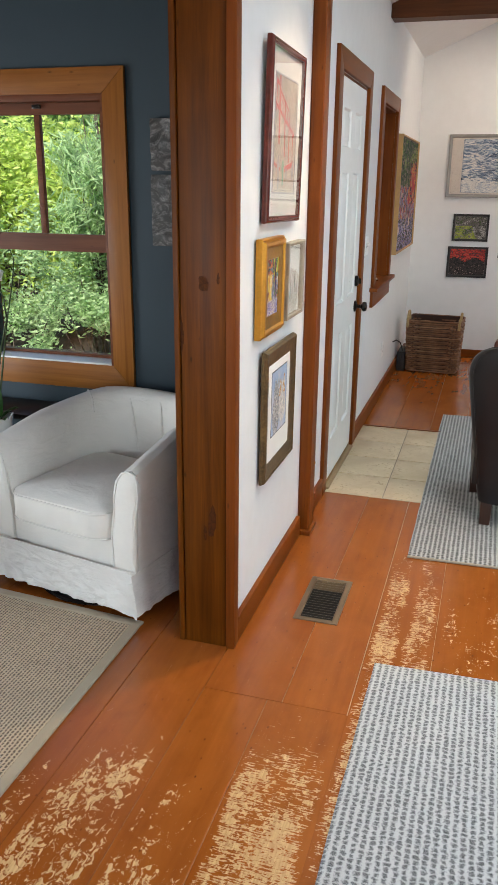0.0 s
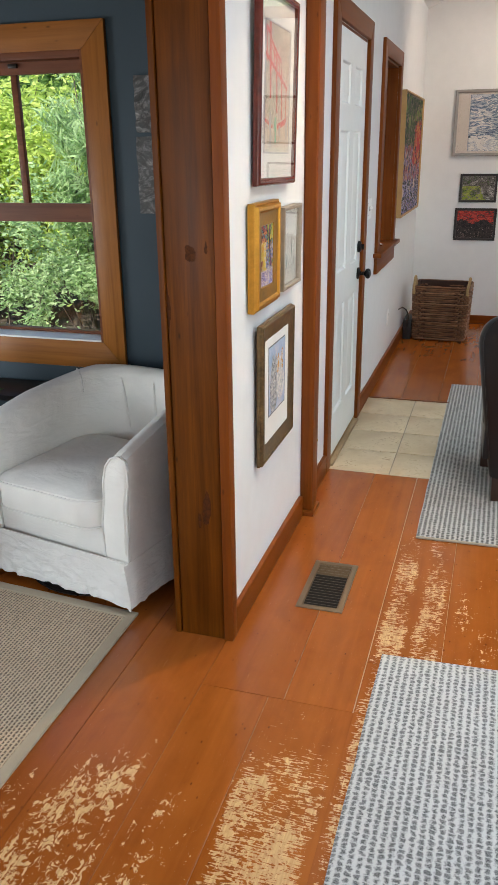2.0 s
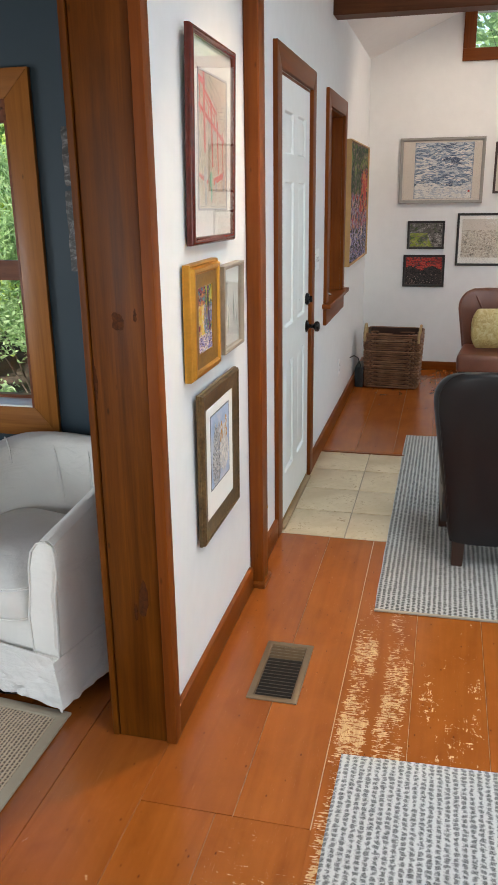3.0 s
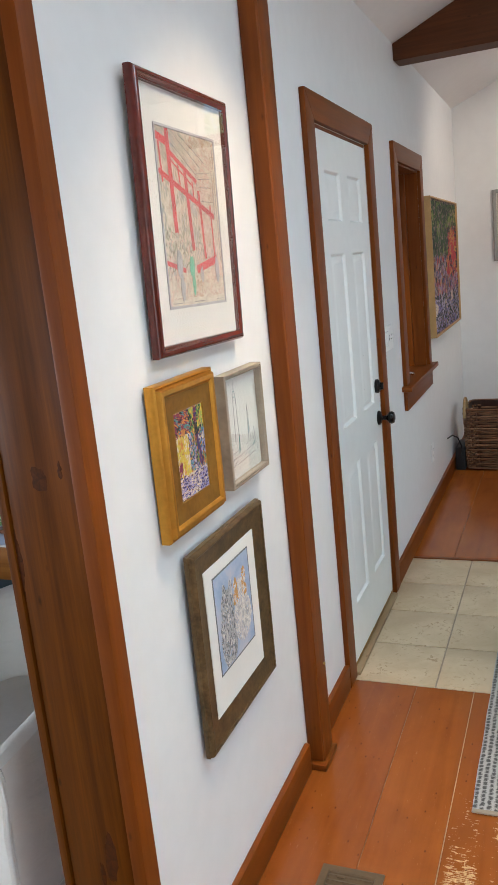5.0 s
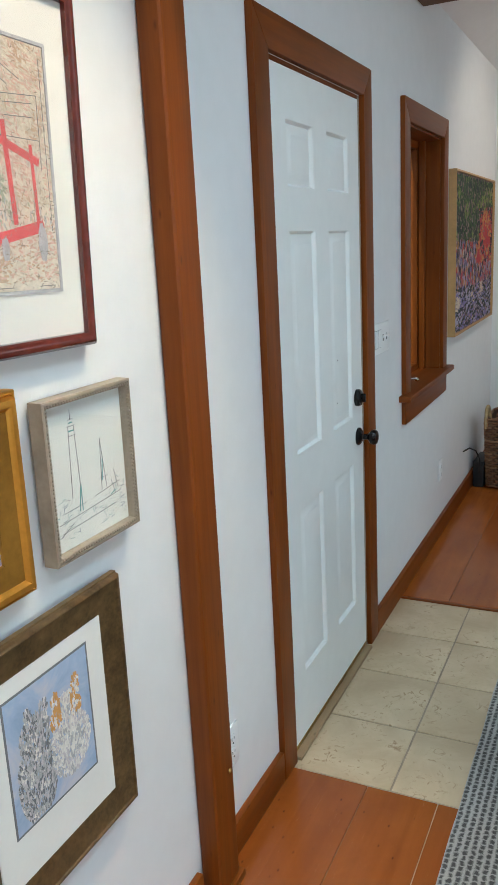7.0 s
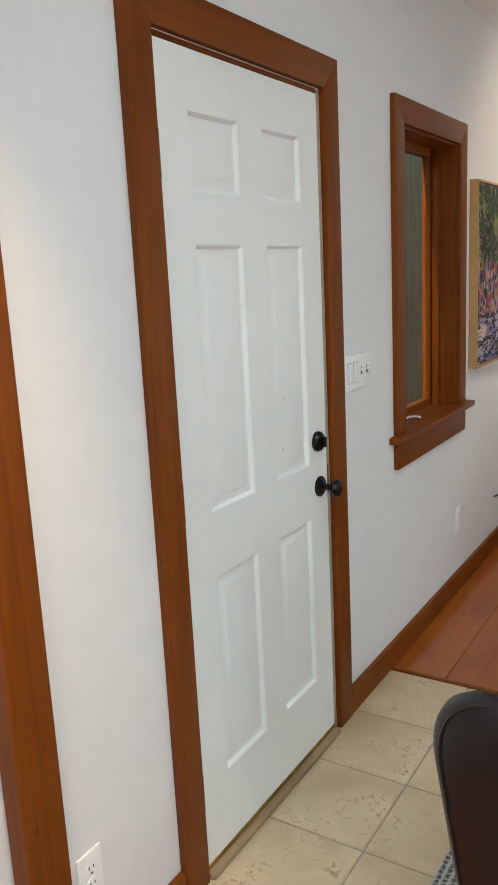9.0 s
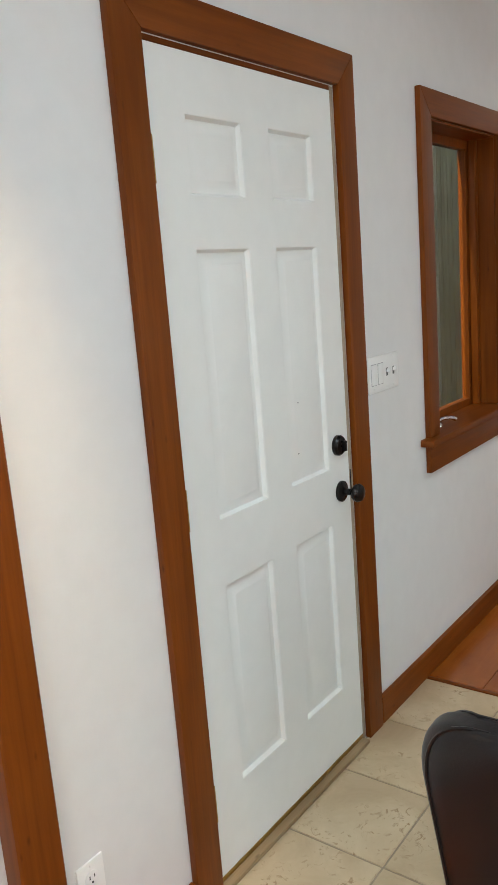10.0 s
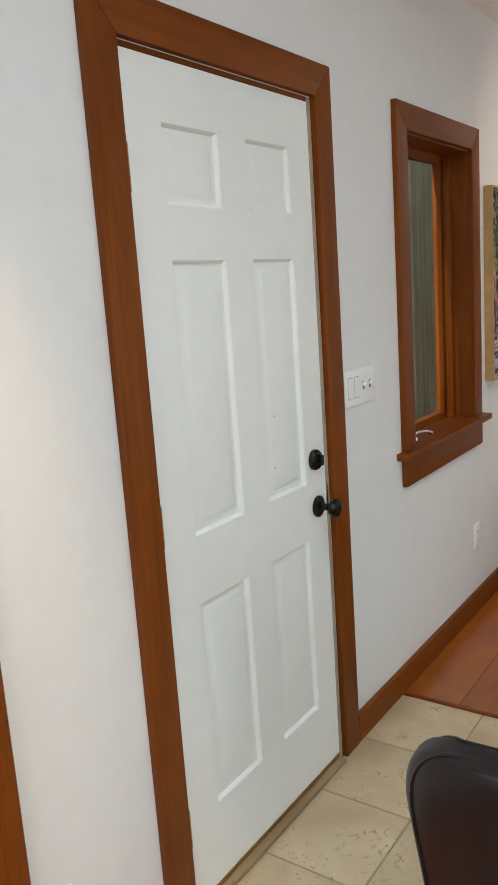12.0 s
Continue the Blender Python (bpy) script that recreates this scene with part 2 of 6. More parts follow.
def leafage(name, a, b, through=0.35):
    g = Graph(name)
    f = g.n("ShaderNodeNewGeometry").outputs["Random Per Island"]
    c = g.mix(f, a, b)
    g.out(c, 0.55)
    k = g.t.nodes.new("ShaderNodeBsdfTranslucent")
    g.put(k.inputs[0], g.mix(f, shade(a, 1.5), shade(b, 1.7)))
    m = g.t.nodes.new("ShaderNodeMixShader")
    m.inputs[0].default_value = through
    g.t.links.new(g.b.outputs[0], m.inputs[1])
    g.t.links.new(k.outputs[0], m.inputs[2])
    g.t.links.new(m.outputs[0], g.t.nodes["Material Output"].inputs[0])
    return g.m


def glass(name, tint=(1, 1, 1)):
    """Thin pane: clear, with a mirror's gloss that grows at glancing angles."""
    g = Graph(name)
    t = g.t.nodes.new("ShaderNodeBsdfTransparent")
    t.inputs[0].default_value = (*tint, 1)
    s = g.t.nodes.new("ShaderNodeBsdfGlossy")
    s.inputs["Roughness"].default_value = 0.015
    f = g.n("ShaderNodeLayerWeight")
    f.inputs["Blend"].default_value = 0.5
    gloss = g.math("MULTIPLY_ADD", g.math("POWER", f.outputs["Facing"], 4.5), 0.8, 0.025)
    m = g.t.nodes.new("ShaderNodeMixShader")
    g.t.links.new(gloss, m.inputs[0])
    g.t.links.new(t.outputs[0], m.inputs[1])
    g.t.links.new(s.outputs[0], m.inputs[2])
    g.t.links.new(m.outputs[0], g.t.nodes["Material Output"].inputs[0])
    return g.m


def daub(name, stops, scale=(9.0, 9.0, 9.0), warp=1.5, detail=4.0, rough=0.55, dabs=0.5):
    """Brush-painted picture surface: stretched noise through a ramp of pigments."""
    g = Graph(name)
    v = g.scaled(g.local(), scale)
    f = g.noise(v, 1.0, detail, 0.6, warp)
    w = g.noise(v, 6.0, 3, 0.6, 1.0)
    h = g.math("ADD", g.math("MULTIPLY", f, 1 - dabs * 0.5), g.math("MULTIPLY", w, dabs * 0.5))
    g.bump(w, 0.3, 0.001)
    return g.out(g.ramp(g.grey(h, 0.25, 0.75), stops), rough)


WHITE = paint("white wall paint", (0.76, 0.76, 0.75))
CEIL = paint("white ceiling paint", (0.80, 0.79, 0.77))
BLUE = paint("slate blue wall paint", (0.012, 0.031, 0.045), 0.6)
TRIM_Z = wood("red-brown stained trim upright", (0.250, 0.064, 0.006), (0.132, 0.030, 0.003), 2, 0.42)
TRIM_Y = wood("red-brown stained trim along the wall", (0.250, 0.064, 0.006), (0.132, 0.030, 0.003), 1, 0.42)
TRIM_X = wood("red-brown stained trim across", (0.250, 0.064, 0.006), (0.132, 0.030, 0.003), 0, 0.42)
POST = wood("dark stained post", (0.195, 0.056, 0.003), (0.060, 0.015, 0.0012), 2, 0.34, knots=0.8)
BEAM = wood("dark stained beam", (0.135, 0.045, 0.014), (0.06, 0.018, 0.006), 0, 0.5, knots=0.7)
PINE_X = wood("amber pine casing across", (0.36, 0.135, 0.022), (0.20, 0.066, 0.009), 0, 0.38, knots=0.7)
PINE_Z = wood("amber pine casing upright", (0.36, 0.135, 0.022), (0.20, 0.066, 0.009), 2, 0.38, knots=0.7)
SASH = wood("brown sash wood", (0.21, 0.072, 0.032), (0.10, 0.032, 0.014), 0, 0.45)
FLOOR = floor_paint()
SUB = plain("dusty subfloor", (0.50, 0.31, 0.15), 0.9)
TILE = tile_clay()
GROUT = plain("grout", (0.37, 0.30, 0.22), 0.9, vary=0.2, scale=20)
DOOR = paint("white door paint", (0.82, 0.83, 0.80), 0.38)
BLACK = plain("oil-rubbed black metal", (0.012, 0.010, 0.009), 0.28, 0.6, vary=0.3)
BRASS = plain("aged brass", (0.45, 0.30, 0.10), 0.4, 1.0)
SILVER = plain("bright chrome", (0.75, 0.75, 0.75), 0.15, 1.0, vary=0.03)
PLASTIC = plain("white switch plastic", (0.86, 0.86, 0.84), 0.35, vary=0.02)
SLOT = plain("dark slot", (0.02, 0.02, 0.02), 0.6)
VENT = plain("bronze painted vent metal", (0.185, 0.125, 0.070), 0.4, 0.35, vary=0.15)
SLAT = plain("dark bronze slat", (0.060, 0.042, 0.026), 0.45, 0.35)
DUCT_SHADE = plain("duct shade black", (0.012, 0.010, 0.008), 0.7)
CRUMPLED = cotton("crumpled white cotton", (0.75, 0.73, 0.68), 0.85)
LINEN = cotton("white slipcover cotton", (0.75, 0.73, 0.68), 0.30)
PIPING = plain("white cotton piping", (0.72, 0.70, 0.66), 0.85, vary=0.04, fine=500)
SISAL = woven("natural sisal weave", (0.64, 0.50, 0.33), (0.115, 0.074, 0.038), (0.0120, 0.0135), 0.08, brick=True, fill=0.03, warp=0.6)
BINDING = plain("beige cotton rug binding", (0.36, 0.30, 0.215), 0.9, vary=0.1, fine=400, bump=0.4)
RUG = woven("black and white flat weave", (0.68, 0.67, 0.645), (0.065, 0.064, 0.064), (0.0215, 0.0165), 0.06, fill=0.05, warp=1.15)
RUNNER = woven("grey and white flat weave", (0.60, 0.58, 0.53), (0.075, 0.07, 0.062), (0.0200, 0.0190), 0.14, brick=True, fill=0.06, warp=0.8)
LEATHER = plain("black leather", (0.011, 0.0095, 0.010), 0.33, vary=0.3, scale=5, fine=240, bump=0.25, Specular_IOR_Level=0.35)
COGNAC = plain("brown leather", (0.155, 0.052, 0.028), 0.36, vary=0.35, scale=7, fine=200, bump=0.25)
DARKWOOD = plain("dark wooden leg", (0.04, 0.015, 0.008), 0.4)
THRESHOLD = wood("pale worn threshold wood", (0.40, 0.29, 0.17), (0.25, 0.16, 0.08), 1, 0.5)
ROPE = plain("natural rope", (0.42, 0.29, 0.14), 0.9, vary=0.3, scale=90, fine=300, bump=0.6)
CERAMIC = plain("white glazed ceramic", (0.72, 0.73, 0.73), 0.18, vary=0.03, bump=0.03)
POT = plain("matt white pot", (0.72, 0.72, 0.70), 0.4, vary=0.03, bump=0.05)
PETAL = leafage("white orchid petal", (0.80, 0.78, 0.76), (0.74, 0.70, 0.70), 0.3)
LIP = plain("yellow orchid lip", (0.65, 0.45, 0.08), 0.5)
BUD = plain("pale green bud", (0.50, 0.55, 0.20), 0.5)
ORCHID_LEAF = plain("thick green leaf", (0.055, 0.16, 0.035), 0.32, vary=0.3, scale=8)
STEM = plain("green stem", (0.045, 0.075, 0.02), 0.5)
BARK = plain("bark", (0.075, 0.055, 0.04), 0.9, vary=0.5, scale=9, fine=60, bump=0.8)
LITTER = plain("leaf litter", (0.050, 0.034, 0.022), 0.95, vary=0.6, scale=5, fine=25, bump=0.9)
LEAF_A = leafage("fresh green leaves", (0.18, 0.29, 0.13), (0.38, 0.50, 0.26), 0.5)
LEAF_B = leafage("deep green leaves", (0.09, 0.18, 0.05), (0.18, 0.31, 0.09), 0.45)
LEAF_C = leafage("yellow-green leaves", (0.27, 0.38, 0.09), (0.46, 0.54, 0.14), 0.5)
GLASS = glass("window glass")
SMOKE = glass("dusty window glass", (0.86, 0.88, 0.84))
SIDING = wood("weathered outside boards", (0.46, 0.37, 0.24), (0.26, 0.20, 0.12), 2, 0.8, knots=0.3)
CORD = plain("black cable", (0.012, 0.012, 0.012), 0.5)
MAT = plain("white mat board", (0.74, 0.72, 0.67), 0.85, vary=0.03)
MAHOGANY = plain("polished mahogany frame", (0.105, 0.016, 0.009), 0.2, vary=0.35, scale=20, fine=60)
GOLD = plain("gilded frame", (0.60, 0.29, 0.040), 0.34, 0.75, vary=0.2, scale=12, fine=80)
GOLD_FLAT = plain("dull gilded panel", (0.31, 0.155, 0.022), 0.40, 0.6, vary=0.3, scale=14, fine=70)
PEWTER = plain("pewter beaded frame", (0.35, 0.29, 0.22), 0.42, 0.4, vary=0.2, scale=20)
OLIVE = plain("mottled bronze frame", (0.135, 0.082, 0.032), 0.36, 0.4, vary=0.6, scale=22, fine=110)
SILVERLEAF = plain("silver-grey frame", (0.30, 0.285, 0.26), 0.45, 0.3, vary=0.15)
OAK = plain("light oak float frame", (0.47, 0.28, 0.11), 0.5, vary=0.15, scale=15)
EBONY = plain("black picture frame", (0.014, 0.011, 0.010), 0.4, vary=0.2)
PAPER = plain("drawing paper", (0.72, 0.72, 0.66), 0.9, vary=0.03)
PENCIL = plain("pencil grey line", (0.17, 0.17, 0.17), 0.9)
TEAL_INK = plain("teal ink", (0.10, 0.30, 0.27), 0.9)
RED_INK = plain("red poster ink", (0.62, 0.095, 0.095), 0.8, vary=0.2, scale=30)
GREEN_INK = plain("mint ink", (0.16, 0.52, 0.33), 0.8)
GREY_INK = plain("pale grey wash", (0.42, 0.41, 0.42), 0.85, vary=0.25, scale=30)
STREET = daub("pencil and wash street scene", ((0.0, (0.22, 0.17, 0.13)), (0.3, (0.50, 0.42, 0.33)), (0.55, (0.68, 0.61, 0.50)), (0.8, (0.62, 0.42, 0.34)), (1.0, (0.72, 0.68, 0.60))), (24, 16, 1), 2.0)
GARDEN = daub("bright garden oil painting", ((0.0, (0.03, 0.02, 0.06)), (0.2, (0.10, 0.20, 0.06)), (0.36, (0.35, 0.05, 0.05)), (0.5, (0.62, 0.42, 0.04)), (0.64, (0.30, 0.22, 0.42)), (0.8, (0.65, 0.50, 0.50)), (1.0, (0.10, 0.25, 0.14))), (26, 20, 1), 2.5)
WASH = daub("blue watercolour wash", ((0.0, (0.20, 0.29, 0.45)), (0.5, (0.36, 0.44, 0.58)), (0.8, (0.55, 0.52, 0.55)), (1.0, (0.60, 0.45, 0.40))), (9, 9, 1), 1.0, dabs=0.2)
CITY = daub("dark market oil painting", ((0.0, (0.012, 0.012, 0.02)), (0.3, (0.04, 0.055, 0.04)), (0.46, (0.12, 0.05, 0.05)), (0.6, (0.42, 0.22, 0.20)), (0.75, (0.14, 0.12, 0.20)), (0.88, (0.55, 0.42, 0.30)), (1.0, (0.05, 0.09, 0.07))), (16, 5, 1), 2.5)
SEA = daub("blue-grey sea of clouds", ((0.0, (0.035, 0.055, 0.10)), (0.35, (0.10, 0.155, 0.22)), (0.6, (0.32, 0.36, 0.40)), (1.0, (0.60, 0.60, 0.58))), (2.6, 9.0, 1), 2.2, dabs=0.15)
SILK = plain("cream silk border", (0.58, 0.52, 0.45), 0.7, vary=0.06)
TOWN = daub("painted grey street", ((0.0, (0.03, 0.025, 0.025)), (0.5, (0.14, 0.12, 0.11)), (1.0, (0.42, 0.40, 0.38))), (20, 24, 1), 2.0)
CROWD = daub("painted dark waterfront", ((0.0, (0.006, 0.006, 0.006)), (0.6, (0.03, 0.022, 0.02)), (0.85, (0.20, 0.12, 0.11)), (1.0, (0.50, 0.42, 0.38))), (34, 30, 1), 2.0)
SKETCH = daub("sepia sketch", ((0.0, (0.10, 0.085, 0.07)), (0.35, (0.36, 0.31, 0.25)), (0.6, (0.60, 0.54, 0.44)), (1.0, (0.66, 0.61, 0.52))), (22, 26, 1), 2.0)
SEAL = plain("red seal", (0.45, 0.05, 0.04), 0.7)
BIRCH = daub("grey bark relief", ((0.0, (0.012, 0.012, 0.012)), (0.45, (0.05, 0.048, 0.046)), (0.7, (0.16, 0.155, 0.15)), (1.0, (0.42, 0.41, 0.39))), (14, 30, 20), 2.5)
CUSHION = daub("pale gold patterned cloth", ((0.0, (0.20, 0.12, 0.03)), (0.5, (0.48, 0.35, 0.13)), (1.0, (0.62, 0.54, 0.32))), (22, 22, 22), 1.5)
BLUE_PLASTIC = plain("blue plastic", (0.08, 0.25, 0.60), 0.5)
SHELF = plain("dark shelf wood", (0.018, 0.014, 0.012), 0.5)
BOOK = plain("faded book spines", (0.05, 0.042, 0.035), 0.7, vary=0.5, scale=60)
LAMP_GLOW = Graph("lit lamp lens")
LAMP_GLOW = LAMP_GLOW.out((0.9, 0.8, 0.6), 0.4, Emission_Color=(1.0, 0.75, 0.45, 1.0), Emission_Strength=6.0)

# ---- shapes ----
def block(bm, x0, x1, y0, y1, z0, z1, bevel=0.0, segments=2):
    r = bmesh.ops.create_cube(bm, size=1.0)
    for v in r["verts"]:
        v.co = Vector(((x0 + x1) / 2 + v.co.x * (x1 - x0), (y0 + y1) / 2 + v.co.y * (y1 - y0), (z0 + z1) / 2 + v.co.z * (z1 - z0)))
    if bevel:
        edges = list({e for v in r["verts"] for e in v.link_edges})
        bmesh.ops.bevel(bm, geom=edges, offset=bevel, segments=segments, affect="EDGES", profile=0.6)
    return bm


def box(x0, x1, y0, y1, z0, z1, bevel=0.0, segments=2):
    return block(bmesh.new(), x0, x1, y0, y1, z0, z1, bevel, segments)


def lathe(profile, n=32, bm=None, m=None):
    """Turned shape: profile of (radius, height)."""
    bm = bm or bmesh.new()
    m = m or Matrix()
    rings = []
    for r, h in profile:
        rings.append([bm.verts.new(m @ Vector((r * math.cos(a), r * math.sin(a), h))) for a in (2 * math.pi * k / n for k in range(n))])
    for a, b in zip(rings, rings[1:]):
        for k in range(n):
            bm.faces.new((a[k], a[(k + 1) % n], b[(k + 1) % n], b[k]))
    for ring, flip in ((rings[0], True), (rings[-1], False)):
        if profile[0 if flip else -1][0] > 1e-5:
            bm.faces.new(ring[::-1] if flip else ring)
    return bm


def tube(points, radius, n=8, bm=None, closed=False):
    """A round rod along points; radius a number or one per point."""
    bm = bm or bmesh.new()
    pts = [Vector(p) for p in points]
    rings = []
    last = Vector((0.31, 0.57, 0.76))
    for i, p in enumerate(pts):
        a, b = pts[max(0, i - 1)], pts[min(len(pts) - 1, i + 1)]
        if closed:
            a, b = pts[i - 1], pts[(i + 1) % len(pts)]
        d = (b - a).normalized()
        u = (last - d * last.dot(d)).normalized()
        last = u
        w = d.cross(u)
        r = radius[i] if isinstance(radius, (list, tuple)) else radius
        rings.append([bm.verts.new(p + (u * math.cos(t) + w * math.sin(t)) * r) for t in (2 * math.pi * k / n for k in range(n))])
    pairs = list(zip(rings, rings[1:])) + ([(rings[-1], rings[0])] if closed else [])
    for a, b in pairs:
        for k in range(n):
            bm.faces.new((a[k], a[(k + 1) % n], b[(k + 1) % n], b[k]))
    if not closed:
        bm.faces.new(rings[0][::-1])
        bm.faces.new(rings[-1])
    return bm


def grid_skin(rows, bm=None, closed=False):
    """Faces over rows of points."""
    bm = bm or bmesh.new()
    vs = [[bm.verts.new(p) for p in row] for row in rows]
    for a, b in zip(vs, vs[1:]):
        n = len(a)
        for k in range(n if closed else n - 1):
            bm.faces.new((a[k], a[(k + 1) % n], b[(k + 1) % n], b[k]))
    return bm


def rim(bm, w, h, profile, cx=0.0, cy=0.0):
    """Mitred frame round a w x h rectangle: profile of (inset from the outer edge, height above the back)."""
    rings = []
    for inset, z in profile:
        a, b = w / 2 - inset, h / 2 - inset
        rings.append([bm.verts.new((cx + sx * a, cy + sy * b, z)) for sx, sy in ((-1, -1), (1, -1), (1, 1), (-1, 1))])
    for p, q in zip(rings, rings[1:]):
        for k in range(4):
            bm.faces.new((p[k], p[(k + 1) % 4], q[(k + 1) % 4], q[k]))
    return rings


def smooth(bm, degrees=35):
    for f in bm.faces:
        f.smooth = True
    for e in bm.edges:
        if len(e.link_faces) != 2 or e.calc_face_angle(0) > radians(degrees):
            e.smooth = False
    return bm


def mesh_of(name, bm, material, soft=True):
    bmesh.ops.recalc_face_normals(bm, faces=bm.faces)
    if soft:
        smooth(bm)
    me = bpy.data.meshes.new(name)
    bm.to_mesh(me)
    bm.free()
    me.materials.append(material)
    return me


def part(name, bm, material, parent, label=""):
    ob = new(name, mesh_of(name, bm, material))
    ob.parent = parent
    return tagged(ob, label)


def thing(name, m, label, category, group="", kind=""):
    ob = new(name)
    ob.empty_display_size = 0.1
    ob.matrix_world = m
    return tagged(ob, label, category, group, kind)


def solid(name, bm, material, label, category, group="", kind=""):
    return tagged(new(name, mesh_of(name, bm, material)), label, category, group, kind)


def structure(name, bm, material, label="", category=""):
    return tagged(new(name, mesh_of(name, bm, material)), label, category, kind="structure")


def pierced(us, zs, holes, put, depth):
    """Slab in the plane of u and z with rectangular holes; put(u, z, d) places a point."""
    us = sorted({*us, *(h[0] for h in holes), *(h[1] for h in holes)})
    zs = sorted({*zs, *(h[2] for h in holes), *(h[3] for h in holes)})
    bm = bmesh.new()
    made = {}

    def v(i, j, k):
        if (i, j, k) not in made:
            made[i, j, k] = bm.verts.new(put(us[i], zs[j], depth * k))
        return made[i, j, k]

    def full(i, j):
        if not (0 <= i < len(us) - 1 and 0 <= j < len(zs) - 1):
            return False
        u, z = (us[i] + us[i + 1]) / 2, (zs[j] + zs[j + 1]) / 2
        return not any(a < u < b and c < z < d for a, b, c, d in holes)

    for i in range(len(us) - 1):
        for j in range(len(zs) - 1):
            if not full(i, j):
                continue
            for k in (0, 1):
                bm.faces.new((v(i, j, k), v(i + 1, j, k), v(i + 1, j + 1, k), v(i, j + 1, k)))
            for di, dj, a, b in ((-1, 0, (i, j), (i, j + 1)), (1, 0, (i + 1, j), (i + 1, j + 1)), (0, -1, (i, j), (i + 1, j)), (0, 1, (i, j + 1), (i + 1, j + 1))):
                if not full(i + di, j + dj):
                    bm.faces.new((v(*a, 0), v(*b, 0), v(*b, 1), v(*a, 1)))
    return bm


def below(bm, point, normal):
    """Cuts off what lies beyond a plane and closes the cut."""
    r = bmesh.ops.bisect_plane(bm, geom=[*bm.verts, *bm.edges, *bm.faces], plane_co=point, plane_no=normal, clear_outer=True)
    edges = [e for e in r["geom_cut"] if isinstance(e, bmesh.types.BMEdge)]
    bmesh.ops.holes_fill(bm, edges=edges)
    return bm


# ---- the house ----
EAVE, SLOPE, RIDGE, EAST, NORTH, SOUTH, WEST = 2.612, 0.44, 2.6, 5.2, 7.62, -2.6, -3.7
TOP = EAVE + SLOPE * RIDGE
BLUE_Y = 3.11


def under_roof(bm):
    below(bm, (0, 0, EAVE), (-SLOPE, 0, 1))
    return below(bm, (EAST, 0, EAVE), (SLOPE, 0, 1))


WEST_WALL = lambda u, z, d: (-d, u, z)
bm = pierced((2.253, NORTH), (-0.02, EAVE + 0.03), [(3.805, 4.585, -0.02, 2.045), (5.235, 5.905, 0.885, 2.04)], WEST_WALL, 0.14)
structure("wall_west", bm, WHITE, "white painted wall of the hall", "wall")
bm = pierced((WEST, -0.14), (-0.02, 2.52), [(-1.545, -0.842, 0.752, 1.900)], lambda u, z, d: (u, BLUE_Y + d, z), 0.14)
structure("wall_blue_north", bm, BLUE, "slate blue painted wall with a window", "wall")
structure("wall_blue_side", box(-0.152, -0.141, 2.40, BLUE_Y - 0.002, -0.02, 2.52), BLUE, "slate blue side of the partition", "wall")
# unseen wall; its low opening is added for the lamp in it
bm = pierced((SOUTH, BLUE_Y + 0.14), (-0.02, 2.52), [(0.25, 1.75, 0.35, 1.55)], lambda u, z, d: (WEST - d, u, z), 0.14)
structure("wall_blue_west", bm, BLUE, "unseen slate blue wall with an added window opening", "wall")
# both openings in this unseen wall are added for their lamps
bm = pierced((WEST - 0.14, EAST + 0.14), (-0.02, TOP), [(1.4, 3.6, 0.8, 2.2), (-2.5, -0.7, 0.35, 1.55)], lambda u, z, d: (u, SOUTH - d, z), 0.14)
below(bm, (0, 0, EAVE), (-SLOPE, 0, 1))
structure("wall_south", below(bm, (EAST, 0, EAVE), (SLOPE, 0, 1)), WHITE, "white painted end wall", "wall")
bm = pierced((0.0, EAST + 0.14), (-0.02, 2.55, TOP + 0.1), [(0.84, 2.2, 2.655, 2.93)], lambda u, z, d: (u, NORTH + d, z), 0.14)
structure("wall_north", under_roof(bm), WHITE, "white painted gable wall hung with pictures", "wall")
bm = pierced((SOUTH, NORTH + 0.14), (-0.02, EAVE + 0.03), [(y - 0.9, y + 0.9, 0.8, 2.2) for y in (0.4, 3.3, 6.2)], lambda u, z, d: (EAST + d, u, z), 0.14)
structure("wall_east", bm, WHITE, "white painted wall with large windows", "wall")
structure("wall_header", box(-0.14, 0.0, SOUTH, 2.2025, 2.42, EAVE + 0.03), WHITE, "white wall over the wide opening", "wall")
# the opening at 1.3 is made up, only to hold its lamp
ASSUMED_ROOF_LIGHTS = [(y - 0.78, y + 0.78, 1.30, 2.20) for y in (1.3, 3.5)]
bm = pierced((SOUTH - 0.15, NORTH + 0.15), (-0.16, RIDGE), ASSUMED_ROOF_LIGHTS, lambda u, x, d: (x, u, EAVE + SLOPE * x + d), 0.15)
structure("ceiling_west", bm, CEIL, "white sloping ceiling with two assumed roof lights", "ceiling")
bm = pierced((SOUTH - 0.15, NORTH + 0.15), (RIDGE + 0.001, EAST + 0.16), [], lambda u, x, d: (x, u, EAVE + SLOPE * (EAST - x) + d), 0.15)
structure("ceiling_east", bm, CEIL, "white sloping ceiling", "ceiling")
for k, (y0, y1, x0, x1) in enumerate(ASSUMED_ROOF_LIGHTS):
    ob = thing(f"window_{7 + k}", pose(0, 0, 0), "assumed roof light in the sloping ceiling", "window", kind="structure")
    bm = pierced((y0 - 0.03, y1 + 0.03), (x0 - 0.03, x1 + 0.03), [(y0 + 0.02, y1 - 0.02, x0 + 0.02, x1 - 0.02)], lambda u, x, d: (x, u, EAVE + SLOPE * x + 0.151 + d), 0.03)
    part("window_frame", bm, CEIL, ob)
